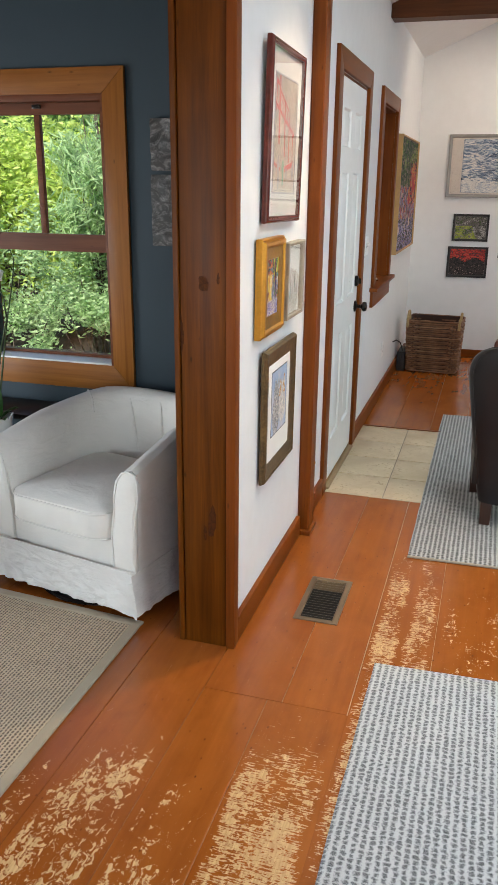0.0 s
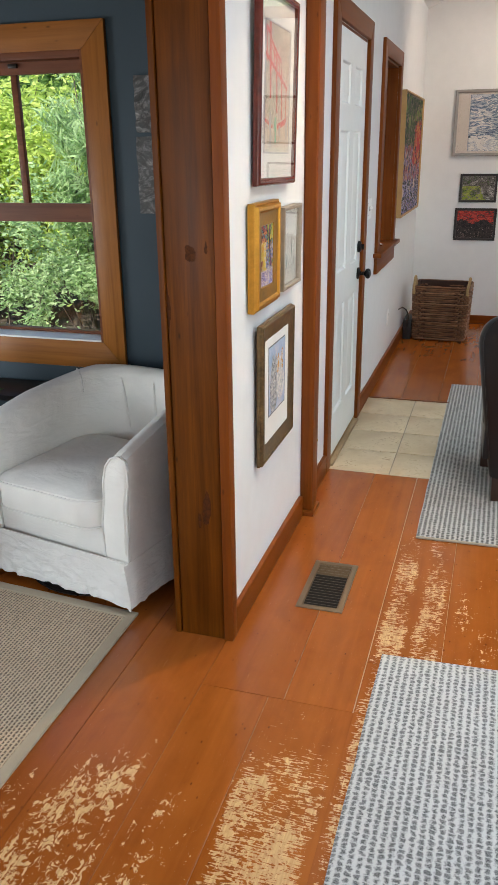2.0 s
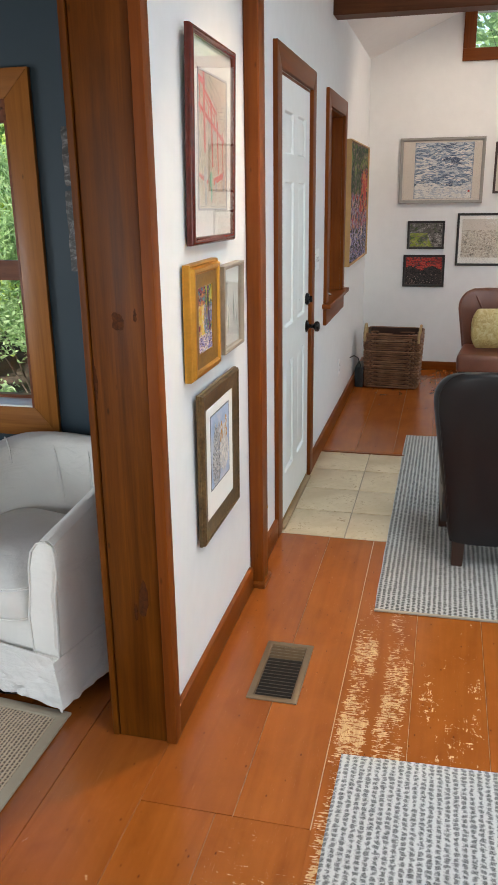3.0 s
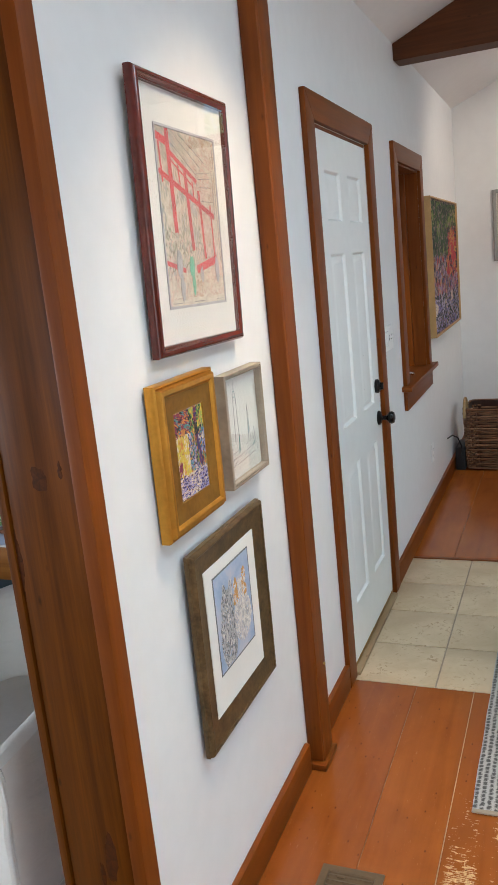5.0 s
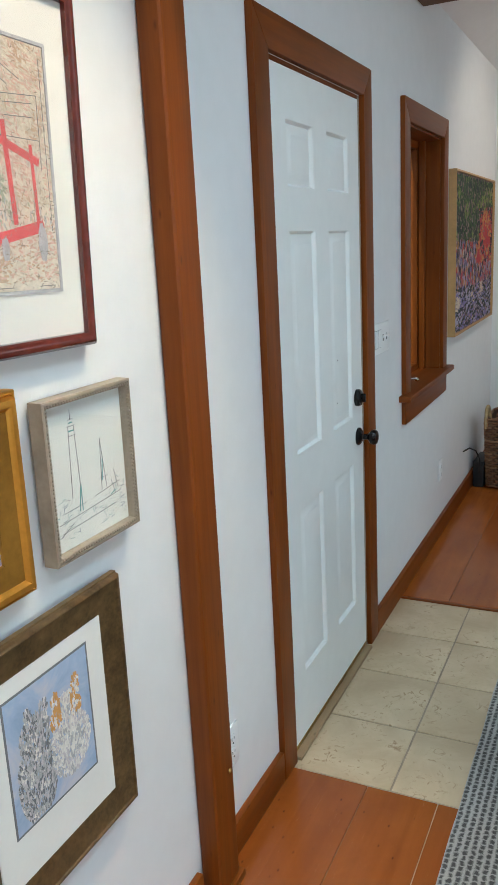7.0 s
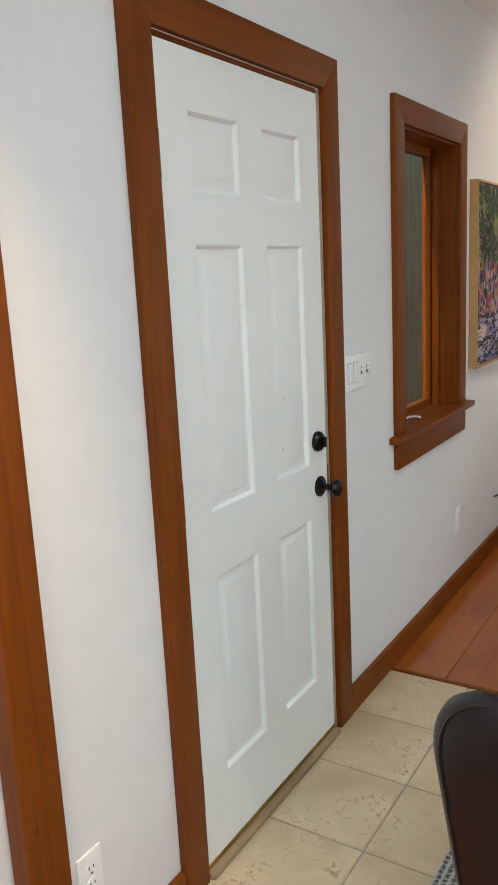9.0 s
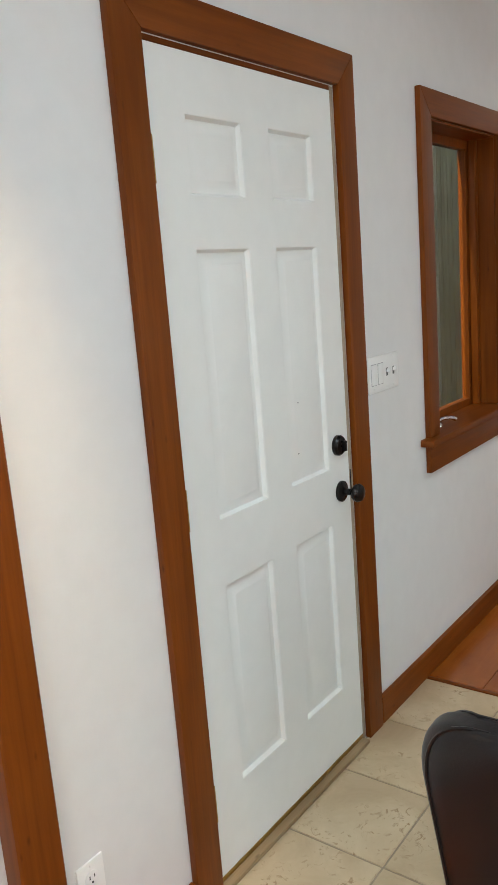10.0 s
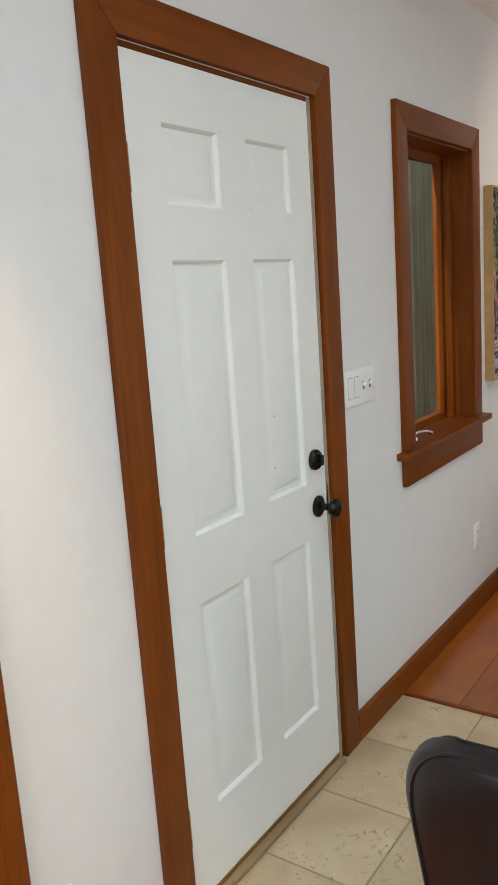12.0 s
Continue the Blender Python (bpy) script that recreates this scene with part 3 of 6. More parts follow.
# unseen ceiling; dark wood assumed so less light bounces onto the wall top
structure("ceiling_blue", box(WEST - 0.14, -0.14, SOUTH - 0.14, BLUE_Y + 0.14, 2.52, 2.62), BEAM, "unseen ceiling kept dark to dim the blue wall's top", "ceiling")

# tie beam across the hall
bm = box(0.0, EAST, 5.37, 5.52, 2.530, 2.765, 0.006, 1)
below(bm, (0, 0, EAVE - 0.002), (-SLOPE, 0, 1))
below(bm, (EAST, 0, EAVE - 0.002), (SLOPE, 0, 1))
structure("tie_beam", bm, BEAM, "dark brown stained timber tie beam under the ceiling", "beam")

# corner post at the wall's end: front board, side trim, left edge strip
post = thing("corner_post", pose(0, 0, 0), "wide dark brown stained wooden post ending the white wall", "post", kind="structure")
part("front_board", box(-0.162, -0.013, 2.211, 2.252, 0.0, 2.60, 0.004), POST, post)
part("edge_strip", box(-0.184, -0.165, 2.207, 2.252, 0.0, 2.60, 0.004), POST, post)
part("side_trim", box(-0.011, 0.021, 2.203, 2.252, 0.0, 2.60, 0.005), TRIM_Z, post)
part("core", box(-0.18, -0.142, 2.253, 2.40, 0.0, 2.60, 0.002), POST, post)

# half post on the wall beside the pictures, with its small plinth
post = thing("wall_post", pose(0, 0, 0), "red-brown stained wooden post with rounded edges against the white wall", "post", kind="structure")
part("shaft", box(0.0, 0.056, 3.218, 3.318, 0.02, 2.63, 0.012, 3), TRIM_Z, post)
part("plinth", box(0.0, 0.066, 3.200, 3.330, 0.0, 0.022, 0.005), TRIM_Y, post)
part("peg", lathe([(0.0, 0.004), (0.005, 0.004), (0.006, 0.0)], 12, m=pose(0.056, 3.296, 0.33, 0, 90, 0)), BRASS, post, "small brass screw head")

# baseboards
for y0, y1 in ((2.253, 3.200), (3.330, 3.708), (4.696, NORTH - 0.02)):
    bm = box(0.0, 0.019, y0, y1, 0.0, 0.098, 0.005)
    structure("baseboard", bm, TRIM_Y, "red-brown stained wooden baseboard", "baseboard")
structure("baseboard", box(0.02, EAST, NORTH - 0.019, NORTH, 0.0, 0.075, 0.005), TRIM_X, "red-brown stained wooden baseboard", "baseboard")
structure("baseboard", box(WEST, -0.16, BLUE_Y - 0.018, BLUE_Y, 0.0, 0.12, 0.005), BLUE, "slate blue painted baseboard", "baseboard")


# ---- floor ----
bm = box(-0.135, EAST + 0.1, SOUTH - 0.1, NORTH + 0.1, -0.12, -0.0045)
block(bm, WEST - 0.1, -0.1355, SOUTH - 0.1, BLUE_Y + 0.1, -0.12, -0.0045)
structure("subfloor", bm, SUB, "dark boards under the floor", "floor")
TILE_X1, TILE_Y0, TILE_Y1 = 0.925, 3.776, 5.056
floor = thing("floor", pose(0, 0, 0), "rust-brown painted wide plank floor worn to bare pine", "floor", kind="structure")
rng = random.Random(4)
runs = []
edges = [-0.265 - 0.238 * k for k in range(15) if -0.265 - 0.238 * k > WEST] + [WEST]
for a, b in zip(edges[1:], edges):
    runs.append((a, b, SOUTH, BLUE_Y, None))
runs.append((-0.265, -0.005, SOUTH, BLUE_Y, None))
runs += [(-0.005, 0.208, SOUTH, 1.97, ()), (0.208, 0.466, SOUTH, 1.97, ()), (-0.005, 0.255, 1.97, TILE_Y0, ()), (0.255, 0.462, 1.97, TILE_Y0, ())]
runs += [(0.464, 0.690, SOUTH, TILE_Y0, (2.22,)), (0.690, TILE_X1, SOUTH, TILE_Y0, None)]
runs += [(-0.005, 0.225, TILE_Y1, NORTH, ()), (0.225, 0.46, TILE_Y1, NORTH, (6.6,)), (0.46, 0.69, TILE_Y1, NORTH, ()), (0.69, TILE_X1, TILE_Y1, NORTH, None)]
x = TILE_X1
while x < EAST - 0.02:
    runs.append((x, min(EAST, x + 0.238), SOUTH, NORTH, None))
    x += 0.238
for x0, x1, y0, y1, cuts in runs:
    if cuts is None:
        cuts, y = [], y0 + rng.uniform(0.8, 3.2)
        while y < y1 - 0.6:
            cuts.append(y)
            y += rng.uniform(2.2, 3.6)
    ends = [y0, *cuts, y1]
    for a, b in zip(ends, ends[1:]):
        drop = rng.uniform(0.0, 0.0012)
        part("plank", box(x0 + 0.0008, x1 - 0.0008, a + 0.0008, b - 0.0008, -0.022, -drop, 0.0010, 1), FLOOR, floor)
part("grout_bed", box(-0.004, TILE_X1, TILE_Y0, TILE_Y1, -0.022, -0.0035), GROUT, floor, "sandy grout between the tiles")
xs = [0.004, 0.322, 0.640, TILE_X1]
ys = [TILE_Y0, 4.092, 4.411, 4.729, TILE_Y1]
for a, b in zip(xs, xs[1:]):
    for c, d in zip(ys, ys[1:]):
        bm = box(-(b - a) / 2 + 0.003, (b - a) / 2 - 0.003, -(d - c) / 2 + 0.003, (d - c) / 2 - 0.003, -0.02, 0.0, 0.003, 2)
        t = part("tile", bm, TILE, floor)
        t.location = ((a + b) / 2, (c + d) / 2, rng.uniform(-0.0005, 0.0005))
structure("floor_strip", box(0.02, TILE_X1, TILE_Y1 - 0.006, TILE_Y1 + 0.012, -0.002, 0.006, 0.003), TRIM_X, "dark wooden strip at the edge of the tiles", "trim")


# ---- entrance door ----
def prism(outline, put, depth, bevel=0.0025):
    """Board of any outline: put(u, v, d) places a point."""
    bm = bmesh.new()
    a = [bm.verts.new(put(u, v, 0.0)) for u, v in outline]
    b = [bm.verts.new(put(u, v, depth)) for u, v in outline]
    bm.faces.new(a)
    bm.faces.new(b)
    n = len(outline)
    for k in range(n):
        bm.faces.new((a[k], a[(k + 1) % n], b[(k + 1) % n], b[k]))
    bmesh.ops.recalc_face_normals(bm, faces=bm.faces)
    bmesh.ops.bevel(bm, geom=bm.edges[:], offset=bevel, segments=2, affect="EDGES", profile=0.6)
    return bm


def mitred(u0, u1, z0, z1, w, put, depth, parent, up, across, foot=False, wf=None):
    """Flat casing with mitred corners round an opening, with or without a board below."""
    e = 0.0004
    wf = (wf or w) if foot else 0.0
    part("casing_side", prism([(u0, z0 + e), (u0 + w, z0 + wf + e), (u0 + w, z1 - w - e), (u0, z1 - e)], put, depth), up, parent)
    part("casing_side", prism([(u1 - w, z0 + wf + e), (u1, z0 + e), (u1, z1 - e), (u1 - w, z1 - w - e)], put, depth), up, parent)
    part("casing_head", prism([(u0 + e, z1), (u0 + w + e, z1 - w), (u1 - w - e, z1 - w), (u1 - e, z1)], put, depth), across, parent)
    if foot:
        part("casing_foot", prism([(u0 + e, z0), (u1 - e, z0), (u1 - w - e, z0 + wf), (u0 + w + e, z0 + wf)], put, depth), across, parent)


def casing(y0, y1, z0, z1, w, parent):
    mitred(y0, y1, z0, z1, w, lambda u, v, d: (0.020 - d, u, v), 0.020, parent, TRIM_Z, TRIM_Y)


door = thing("door_1", pose(0, 0, 0), "closed white six-panel entrance door in a red-brown wooden casing", "door", kind="structure")
casing(3.710, 4.690, 0.0, 2.146, 0.092, door)
for y0, y1 in ((3.803, 3.810), (4.5775, 4.596)):
    part("jamb", box(-0.13, 0.0015, y0, y1, 0.0, 2.050, 0.001, 1), TRIM_Z if y0 < 4 else GROUT, door)
part("jamb_head", box(-0.13, 0.0015, 3.810, 4.577, 2.040, 2.052, 0.001, 1), TRIM_Y, door)
part("weatherstrip", box(-0.012, 0.004, 4.5735, 4.5775, 0.02, 2.038, 0.001, 1), GROUT, door, "pale worn weatherstrip")
leaf = thing("leaf", pose(0, 0, 0), "", "")
leaf.parent = door
Y0, Y1 = 3.811, 4.572
panels = [(a, b, c, d) for (a, b), (c, d) in ((u, v) for v in ((1.728, 1.908), (0.958, 1.613), (0.242, 0.791)) for u in ((3.932, 4.142), (4.256, 4.461)))]
part("leaf_face", pierced((Y0, Y1), (0.028, 2.037), panels, lambda u, z, d: (0.004 - d, u, z), 0.016), DOOR, leaf)
part("leaf_core", box(-0.040, -0.0121, Y0, Y1, 0.028, 2.037), DOOR, leaf)
FACE = Matrix(((0, 0, 1, 0), (1, 0, 0, 0), (0, 1, 0, 0), (0, 0, 0, 1)))
for a, b, c, d in panels:
    bm = bmesh.new()
    r = rim(bm, b - a, d - c, [(0, -0.012), (0.0, -0.0005), (0.003, -0.001), (0.010, -0.0115), (0.020, -0.0115), (0.038, -0.0025), (0.041, -0.002)])
    bm.faces.new(r[-1])
    p = part("panel", bm, DOOR, leaf)
    p.matrix_basis = Matrix.Translation((0.004, (a + b) / 2, (c + d) / 2)) @ FACE
part("threshold", box(-0.10, 0.030, 3.811, 4.572, 0.0, 0.014, 0.004), THRESHOLD, door, "pale worn threshold")
part("door_sweep", box(-0.03, 0.006, 3.815, 4.570, 0.0145, 0.0275, 0.002), BRASS, door, "thin tarnished sweep under the door")
SIDE = pose(0, 0, 0, 0, 90, 0)
knob = part("door_knob", lathe([(0.0325, 0.0), (0.0325, 0.006), (0.024, 0.012), (0.011, 0.016), (0.010, 0.036), (0.016, 0.042), (0.026, 0.050), (0.0285, 0.060), (0.024, 0.070), (0.010, 0.075), (0.0, 0.0755)], 28), BLACK, door, "black round door knob")
knob.matrix_basis = Matrix.Translation((0.004, 4.519, 0.880)) @ SIDE
bolt = part("deadbolt", lathe([(0.031, 0.0), (0.031, 0.010), (0.026, 0.017), (0.012, 0.019), (0.0, 0.019)], 28), BLACK, door, "black round deadbolt")
bolt.matrix_basis = Matrix.Translation((0.004, 4.509, 1.026)) @ SIDE
turn = part("thumb_turn", box(0.019, 0.034, -0.004, 0.004, -0.016, 0.016, 0.003), BLACK, bolt)
turn.matrix_basis = SIDE.inverted()
part("strike_plate", box(-0.004, 0.0045, 4.5785, 4.5835, 0.84, 0.935, 0.001, 1), BLACK, door)
for z in (0.25, 1.02, 1.80):
    hinge = part("hinge", lathe([(0.006, -0.05), (0.006, 0.05)], 12), BRASS, door, "small painted hinge")
    hinge.matrix_basis = pose(0.008, 3.8085, z)
for y, z in ((4.312, 1.19), (4.300, 1.047)):
    part("nail_mark", lathe([(0.0025, 0.0), (0.0, 0.001)], 8, m=Matrix.Translation((0.0042, y, z)) @ SIDE), SLOT, door)

# ---- narrow side window ----
win = thing("window_2", pose(0, 0, 0), "narrow casement window deep in a red-brown wooden casing", "window", kind="structure")
casing(5.147, 5.993, 0.915, 2.128, 0.090, win)
part("window_sill", box(-0.136, 0.052, 5.105, 6.035, 0.888, 0.914, 0.006), TRIM_Y, win)
part("apron", box(0.0, 0.020, 5.147, 5.993, 0.782, 0.8875, 0.003), TRIM_Y, win)
part("jamb", box(-0.138, 0.0, 5.230, 5.238, 0.914, 2.038, 0.001, 1), TRIM_Z, win)
part("jamb", box(-0.138, 0.0, 5.902, 5.910, 0.914, 2.038, 0.001, 1), TRIM_Z, win)
part("jamb_head", box(-0.138, 0.0, 5.238, 5.902, 2.030, 2.038, 0.001, 1), TRIM_Y, win)
part("stop", box(-0.100, -0.070, 5.870, 5.902, 0.914, 2.030, 0.003), TRIM_Z, win)
part("stop", box(-0.100, -0.070, 5.238, 5.262, 0.914, 2.030, 0.003), TRIM_Z, win)
sash = part("sash", pierced((5.240, 5.900), (0.915, 2.029), [(5.275, 5.850, 0.945, 1.995)], lambda u, z, d: (-0.103 - d, u, z), 0.033), TRIM_Z, win)
part("pane", box(-0.122, -0.118, 5.273, 5.852, 0.943, 1.997), SMOKE, win)
crank = part("crank", lathe([(0.020, 0.0), (0.019, 0.010), (0.010, 0.022), (0.0, 0.024)], 16), SILVER, win, "chrome window crank")
crank.matrix_basis = pose(-0.045, 5.36, 0.914)
part("crank_arm", tube([(-0.045, 5.36, 0.934), (-0.022, 5.375, 0.946), (-0.004, 5.40, 0.944), (0.002, 5.425, 0.935)], [0.007, 0.006, 0.007, 0.009], 10), SILVER, win)
# boards added outside, standing in for the beige streaks reflected in the pane
screen = thing("added_board_fence", pose(0, 0, 0), "weathered vertical boards added for the streaks in the narrow window", "fence")
rng = random.Random(8)
y = 4.3
while y < 9.2:
    w = rng.uniform(0.09, 0.12)
    part("board", box(-1.30 - rng.uniform(0, 0.012), -1.275, y, y + w - 0.008, -0.4, 2.6, 0.003, 1), SIDING, screen)
    y += w


# ---- wall plates ----
def plate(y0, y1, z0, z1, label, category, name, gangs):
    ob = thing(name, Matrix.Translation((0.0, (y0 + y1) / 2, (z0 + z1) / 2)) @ FACE, label, category)
    w, h = y1 - y0, z1 - z0
    bm = box(-w / 2, w / 2, -h / 2, h / 2, 0.0, 0.006, 0.003)
    part("cover", bm, PLASTIC, ob)
    for k, kind in enumerate(gangs):
        cx = (k - (len(gangs) - 1) / 2) * 0.046
        for s in (-1, 1):
            part("screw", lathe([(0.003, 0.0), (0.003, 0.0012), (0.0, 0.0015)], 10, m=pose(cx, s * 0.048, 0.006)), PLASTIC, ob)
        if kind == "rocker":
            # grey sheet draws the shade line in the gap round the rocker
            part("rocker_gap", box(cx - 0.0182, cx + 0.0182, -0.0348, 0.0348, 0.0055, 0.0064), GREY_INK, ob)
            part("rocker", box(cx - 0.0165, cx + 0.0165, -0.033, 0.033, 0.0055, 0.009, 0.0015), PLASTIC, ob)
        elif kind == "toggle":
            # grey sheet in place of the shaded slot opening
            part("slot", box(cx - 0.006, cx + 0.006, -0.013, 0.013, 0.0055, 0.0066), PENCIL, ob)
            part("toggle", box(cx - 0.004, cx + 0.004, -0.002, 0.010, 0.006, 0.018, 0.002), PLASTIC, ob)
        else:
            for s in (-1, 1):
                socket = part("socket", lathe([(0.0175, 0.0), (0.0175, 0.0025), (0.016, 0.003), (0.0, 0.003)], 24, m=pose(cx, s * 0.0195, 0.0055)), PLASTIC, ob)
                for dx, hgt in ((-0.0063, 0.009), (0.0063, 0.007)):
                    # thin black pieces in place of the shaded pin holes
                    part("pin_slot", box(cx + dx - 0.0012, cx + dx + 0.0012, s * 0.0195 + 0.002 - hgt / 2 + 0.002, s * 0.0195 + 0.004 + hgt / 2, 0.0084, 0.0090), SLOT, socket)
                part("pin_slot", lathe([(0.0026, 0.0), (0.0026, 0.0008), (0.0, 0.0008)], 10, m=pose(cx, s * 0.0195 - 0.009, 0.0084)), SLOT, socket)
    return ob


plate(4.722, 4.934, 1.143, 1.261, "white four-gang light switch plate on the wall", "light switch", "light_switch", ("rocker", "rocker", "toggle", "toggle"))
plate(5.905, 5.977, 0.296, 0.412, "white wall outlet above the baseboard", "outlet", "wall_outlet", ("outlet",))
plate(3.374, 3.446, 0.252, 0.368, "white wall outlet beside the wooden post", "outlet", "wall_outlet", ("outlet",))

# ---- floor vent ----
vent = thing("floor_vent", pose(0, 0, 0), "bronze metal floor register set into the planks", "floor vent")
bm = bmesh.new()
r = rim(bm, 0.168, 0.348, [(0.0, 0.0), (0.0, 0.003), (0.003, 0.005), (0.020, 0.005), (0.023, 0.002), (0.023, -0.006)], 0.250, 2.645)
part("frame", bm, VENT, vent)
# flat near-black sheet painted as the shaded depth below the slats
part("well", box(0.190, 0.310, 2.495, 2.795, 0.0003, 0.0011), DUCT_SHADE, vent)
for k in range(16):
    y = 2.504 + k * 0.0188
    bm = box(-0.060, 0.060, -0.0044, 0.0044, -0.0007, 0.0007, 0.0005, 1)
    s = part("slat", bm, SLAT if y < 2.720 else VENT, vent)
    s.matrix_basis = pose(0.250, y, 0.0036, -24, 0, 0)
part("damper", box(0.191, 0.309, 2.715, 2.794, 0.0012, 0.0018), VENT, vent)
part("lever", box(0.215, 0.235, 2.776, 2.782, 0.003, 0.008, 0.001), VENT, vent)


# ---- rugs ----
def rug(name, corners, thick, material, label, edge=None, wob=0.004):
    """A woven rug with soft, slightly wavering edges; corners in order round it."""
    a, b, c, d = (Vector((*p, 0)) for p in corners)
    n, m = 40, 40
    top = []
    for i in range(n + 1):
        row = []
        for j in range(m + 1):
            u, v = i / n, j / m
            p = a.lerp(b, u).lerp(d.lerp(c, u), v)
            q = noise.noise((p.x * 5, p.y * 5, 1.7)) * wob
            lift = thick + 0.0015 * noise.noise((p.x * 3, p.y * 3, 0.3))
            if i in (0, n) or j in (0, m):
                lift = thick * 0.35
                p = p + Vector((q, q * 0.6, 0))
            row.append((p.x, p.y, lift))
        top.append(row)
    bm = grid_skin(top)
    r = bmesh.ops.extrude_face_region(bm, geom=bm.faces[:])
    for v in (g for g in r["geom"] if isinstance(g, bmesh.types.BMVert)):
        v.co.z = 0.0012
    return bm


near = thing("woven_rug", pose(0, 0, 0), "black and white chunky flat-woven cotton rug on the planks", "rug")
part("weave", rug("woven_rug", ((0.500, -0.6), (1.32, -0.6), (1.30, 2.304), (0.502, 2.268)), 0.012, RUG, ""), RUG, near)
far = thing("woven_runner", pose(0, 0, 0), "grey and white flat-woven rug under the leather chair", "rug")
part("weave", rug("woven_runner", ((0.521, 3.126), (2.6, 3.17), (2.6, 5.62), (0.520, 5.49)), 0.011, RUNNER, ""), RUNNER, far)
part("hem", box(0.523, 2.59, -0.007, 0.007, 0.0012, 0.0085, 0.003), BINDING, far, "rolled grey hem").matrix_basis = pose(0.0, 3.112, 0.0, 0, 0, 1.2)
sisal = thing("sisal_rug", pose(0, 0, 0), "beige sisal rug with a cotton binding in front of the armchair", "rug")
part("weave", rug("sisal_rug", ((-2.9, -0.9), (-0.385, -0.9), (-0.393, 2.235), (-2.9, 2.455)), 0.009, SISAL, "", wob=0.0), SISAL, sisal)
bm = box(-0.388, -0.352, -0.9, 2.236, 0.0011, 0.0105, 0.003)
part("binding", bm, BINDING, sisal)
bm = bmesh.new()
block(bm, -2.55, 0, -0.018, 0.018, 0.0011, 0.0105, 0.003)
bmesh.ops.transform(bm, matrix=pose(-0.352, 2.247, 0, 0, 0, -4.9), verts=bm.verts)
part("binding", bm, BINDING, sisal)


# ---- window of the blue room ----
win = thing("window_1", pose(0, 0, 0), "double-hung window in a wide amber pine casing on the blue wall", "window", kind="structure")
YF = BLUE_Y - 0.020
mitred(-1.640, -0.744, 0.646, 1.999, 0.100, lambda u, v, d: (u, YF + d, v), 0.020, win, PINE_Z, PINE_X, True, 0.116)
for x0, x1 in ((-1.545, -1.531), (-0.856, -0.842)):
    part("jamb", box(x0, x1, YF + 0.004, BLUE_Y + 0.14, 0.752, 1.900, 0.002), SASH, win)
part("jamb_head", box(-1.531, -0.856, YF + 0.004, BLUE_Y + 0.14, 1.872, 1.900, 0.002), SASH, win)
part("window_sill", box(-1.531, -0.856, YF + 0.004, BLUE_Y + 0.17, 0.752, 0.770, 0.003), POT, win, "white painted sill")
SIDE_TRACK = plain("dark green side track", (0.012, 0.035, 0.03), 0.5)
part("side_track", box(-1.530, -1.475, 3.150, 3.200, 0.770, 1.30, 0.003), SIDE_TRACK, win)


def sash_of(x0, x1, y, z0, z1, low, high, munt):
    s = part("sash", pierced((x0, x1), (z0, z1), [(x0 + 0.038, x1 - 0.038, z0 + low, z1 - high)], lambda u, z, d: (u, y + d, z), 0.032), SASH, win)
    if munt:
        part("muntin", box(munt - 0.014, munt + 0.014, y + 0.004, y + 0.028, z0 + low, z1 - high, 0.004), SASH, s)
    for a, b in ((x0 + 0.036, munt - 0.012), (munt + 0.012, x1 - 0.036)) if munt else ((x0 + 0.036, x1 - 0.036),):
        p = part("pane", box(a, b, y + 0.014, y + 0.018, z0 + low - 0.002, z1 - high + 0.002), GLASS, s)
        p.visible_shadow = False


sash_of(-1.531, -0.856, 3.165, 1.255, 1.872, 0.075, 0.045, -1.20)
sash_of(-1.531, -0.856, 3.200, 0.770, 1.300, 0.014, 0.045, 0.0)
part("latch", box(-1.21, -1.17, 3.150, 3.165, 1.850, 1.866, 0.004), BLACK, win)

# high gable window
win = thing("window_3", pose(0, 0, 0), "high gable window in a red-brown wooden casing", "window", kind="structure")
YN = NORTH - 0.02
part("casing_foot", box(0.742, 2.30, YN, NORTH, 2.560, 2.654, 0.003), TRIM_X, win)
bm = box(0.742, 0.839, YN, NORTH, 2.6545, 3.2, 0.003)
part("casing_side", below(bm, (0, 0, EAVE - 0.006), (-SLOPE, 0, 1)), TRIM_Z, win)
part("casing_head", box(0.8395, 2.30, YN - 0.001, NORTH, 2.932, 2.99, 0.003), TRIM_X, win)
p = part("pane", box(0.84, 2.2, NORTH + 0.06, NORTH + 0.064, 2.655, 2.93), GLASS, win)
p.visible_shadow = False


# knots in the front board of the corner post
KNOT = plain("dark knot", (0.066, 0.017, 0.002), 0.6, vary=0.6, scale=60, fine=200, Specular_IOR_Level=0.15)
for x, z, rx, rz in ((-0.075, 1.262, 0.030, 0.024), (-0.030, 1.278, 0.010, 0.016), (-0.150, 1.10, 0.010, 0.045), (-0.052, 0.47, 0.026, 0.055), (-0.078, 0.43, 0.012, 0.030), (-0.12, 2.1, 0.012, 0.010)):
    bm = lathe([(0.0, 0.0007), (0.5, 0.0006), (1.0, 0.0)], 20)
    for v in bm.verts:
        k = 1 + 0.7 * noise.noise((v.co.x * 1.6 + x * 40, v.co.y * 1.6, z * 9))
        v.co.x *= rx * k * 0.8
        v.co.y *= rz * k * 1.25
    k = part("knot", bm, KNOT, bpy.data.objects["corner_post"])
    k.matrix_basis = pose(x - 0.008, 2.2113, z, 90, 0, 0)


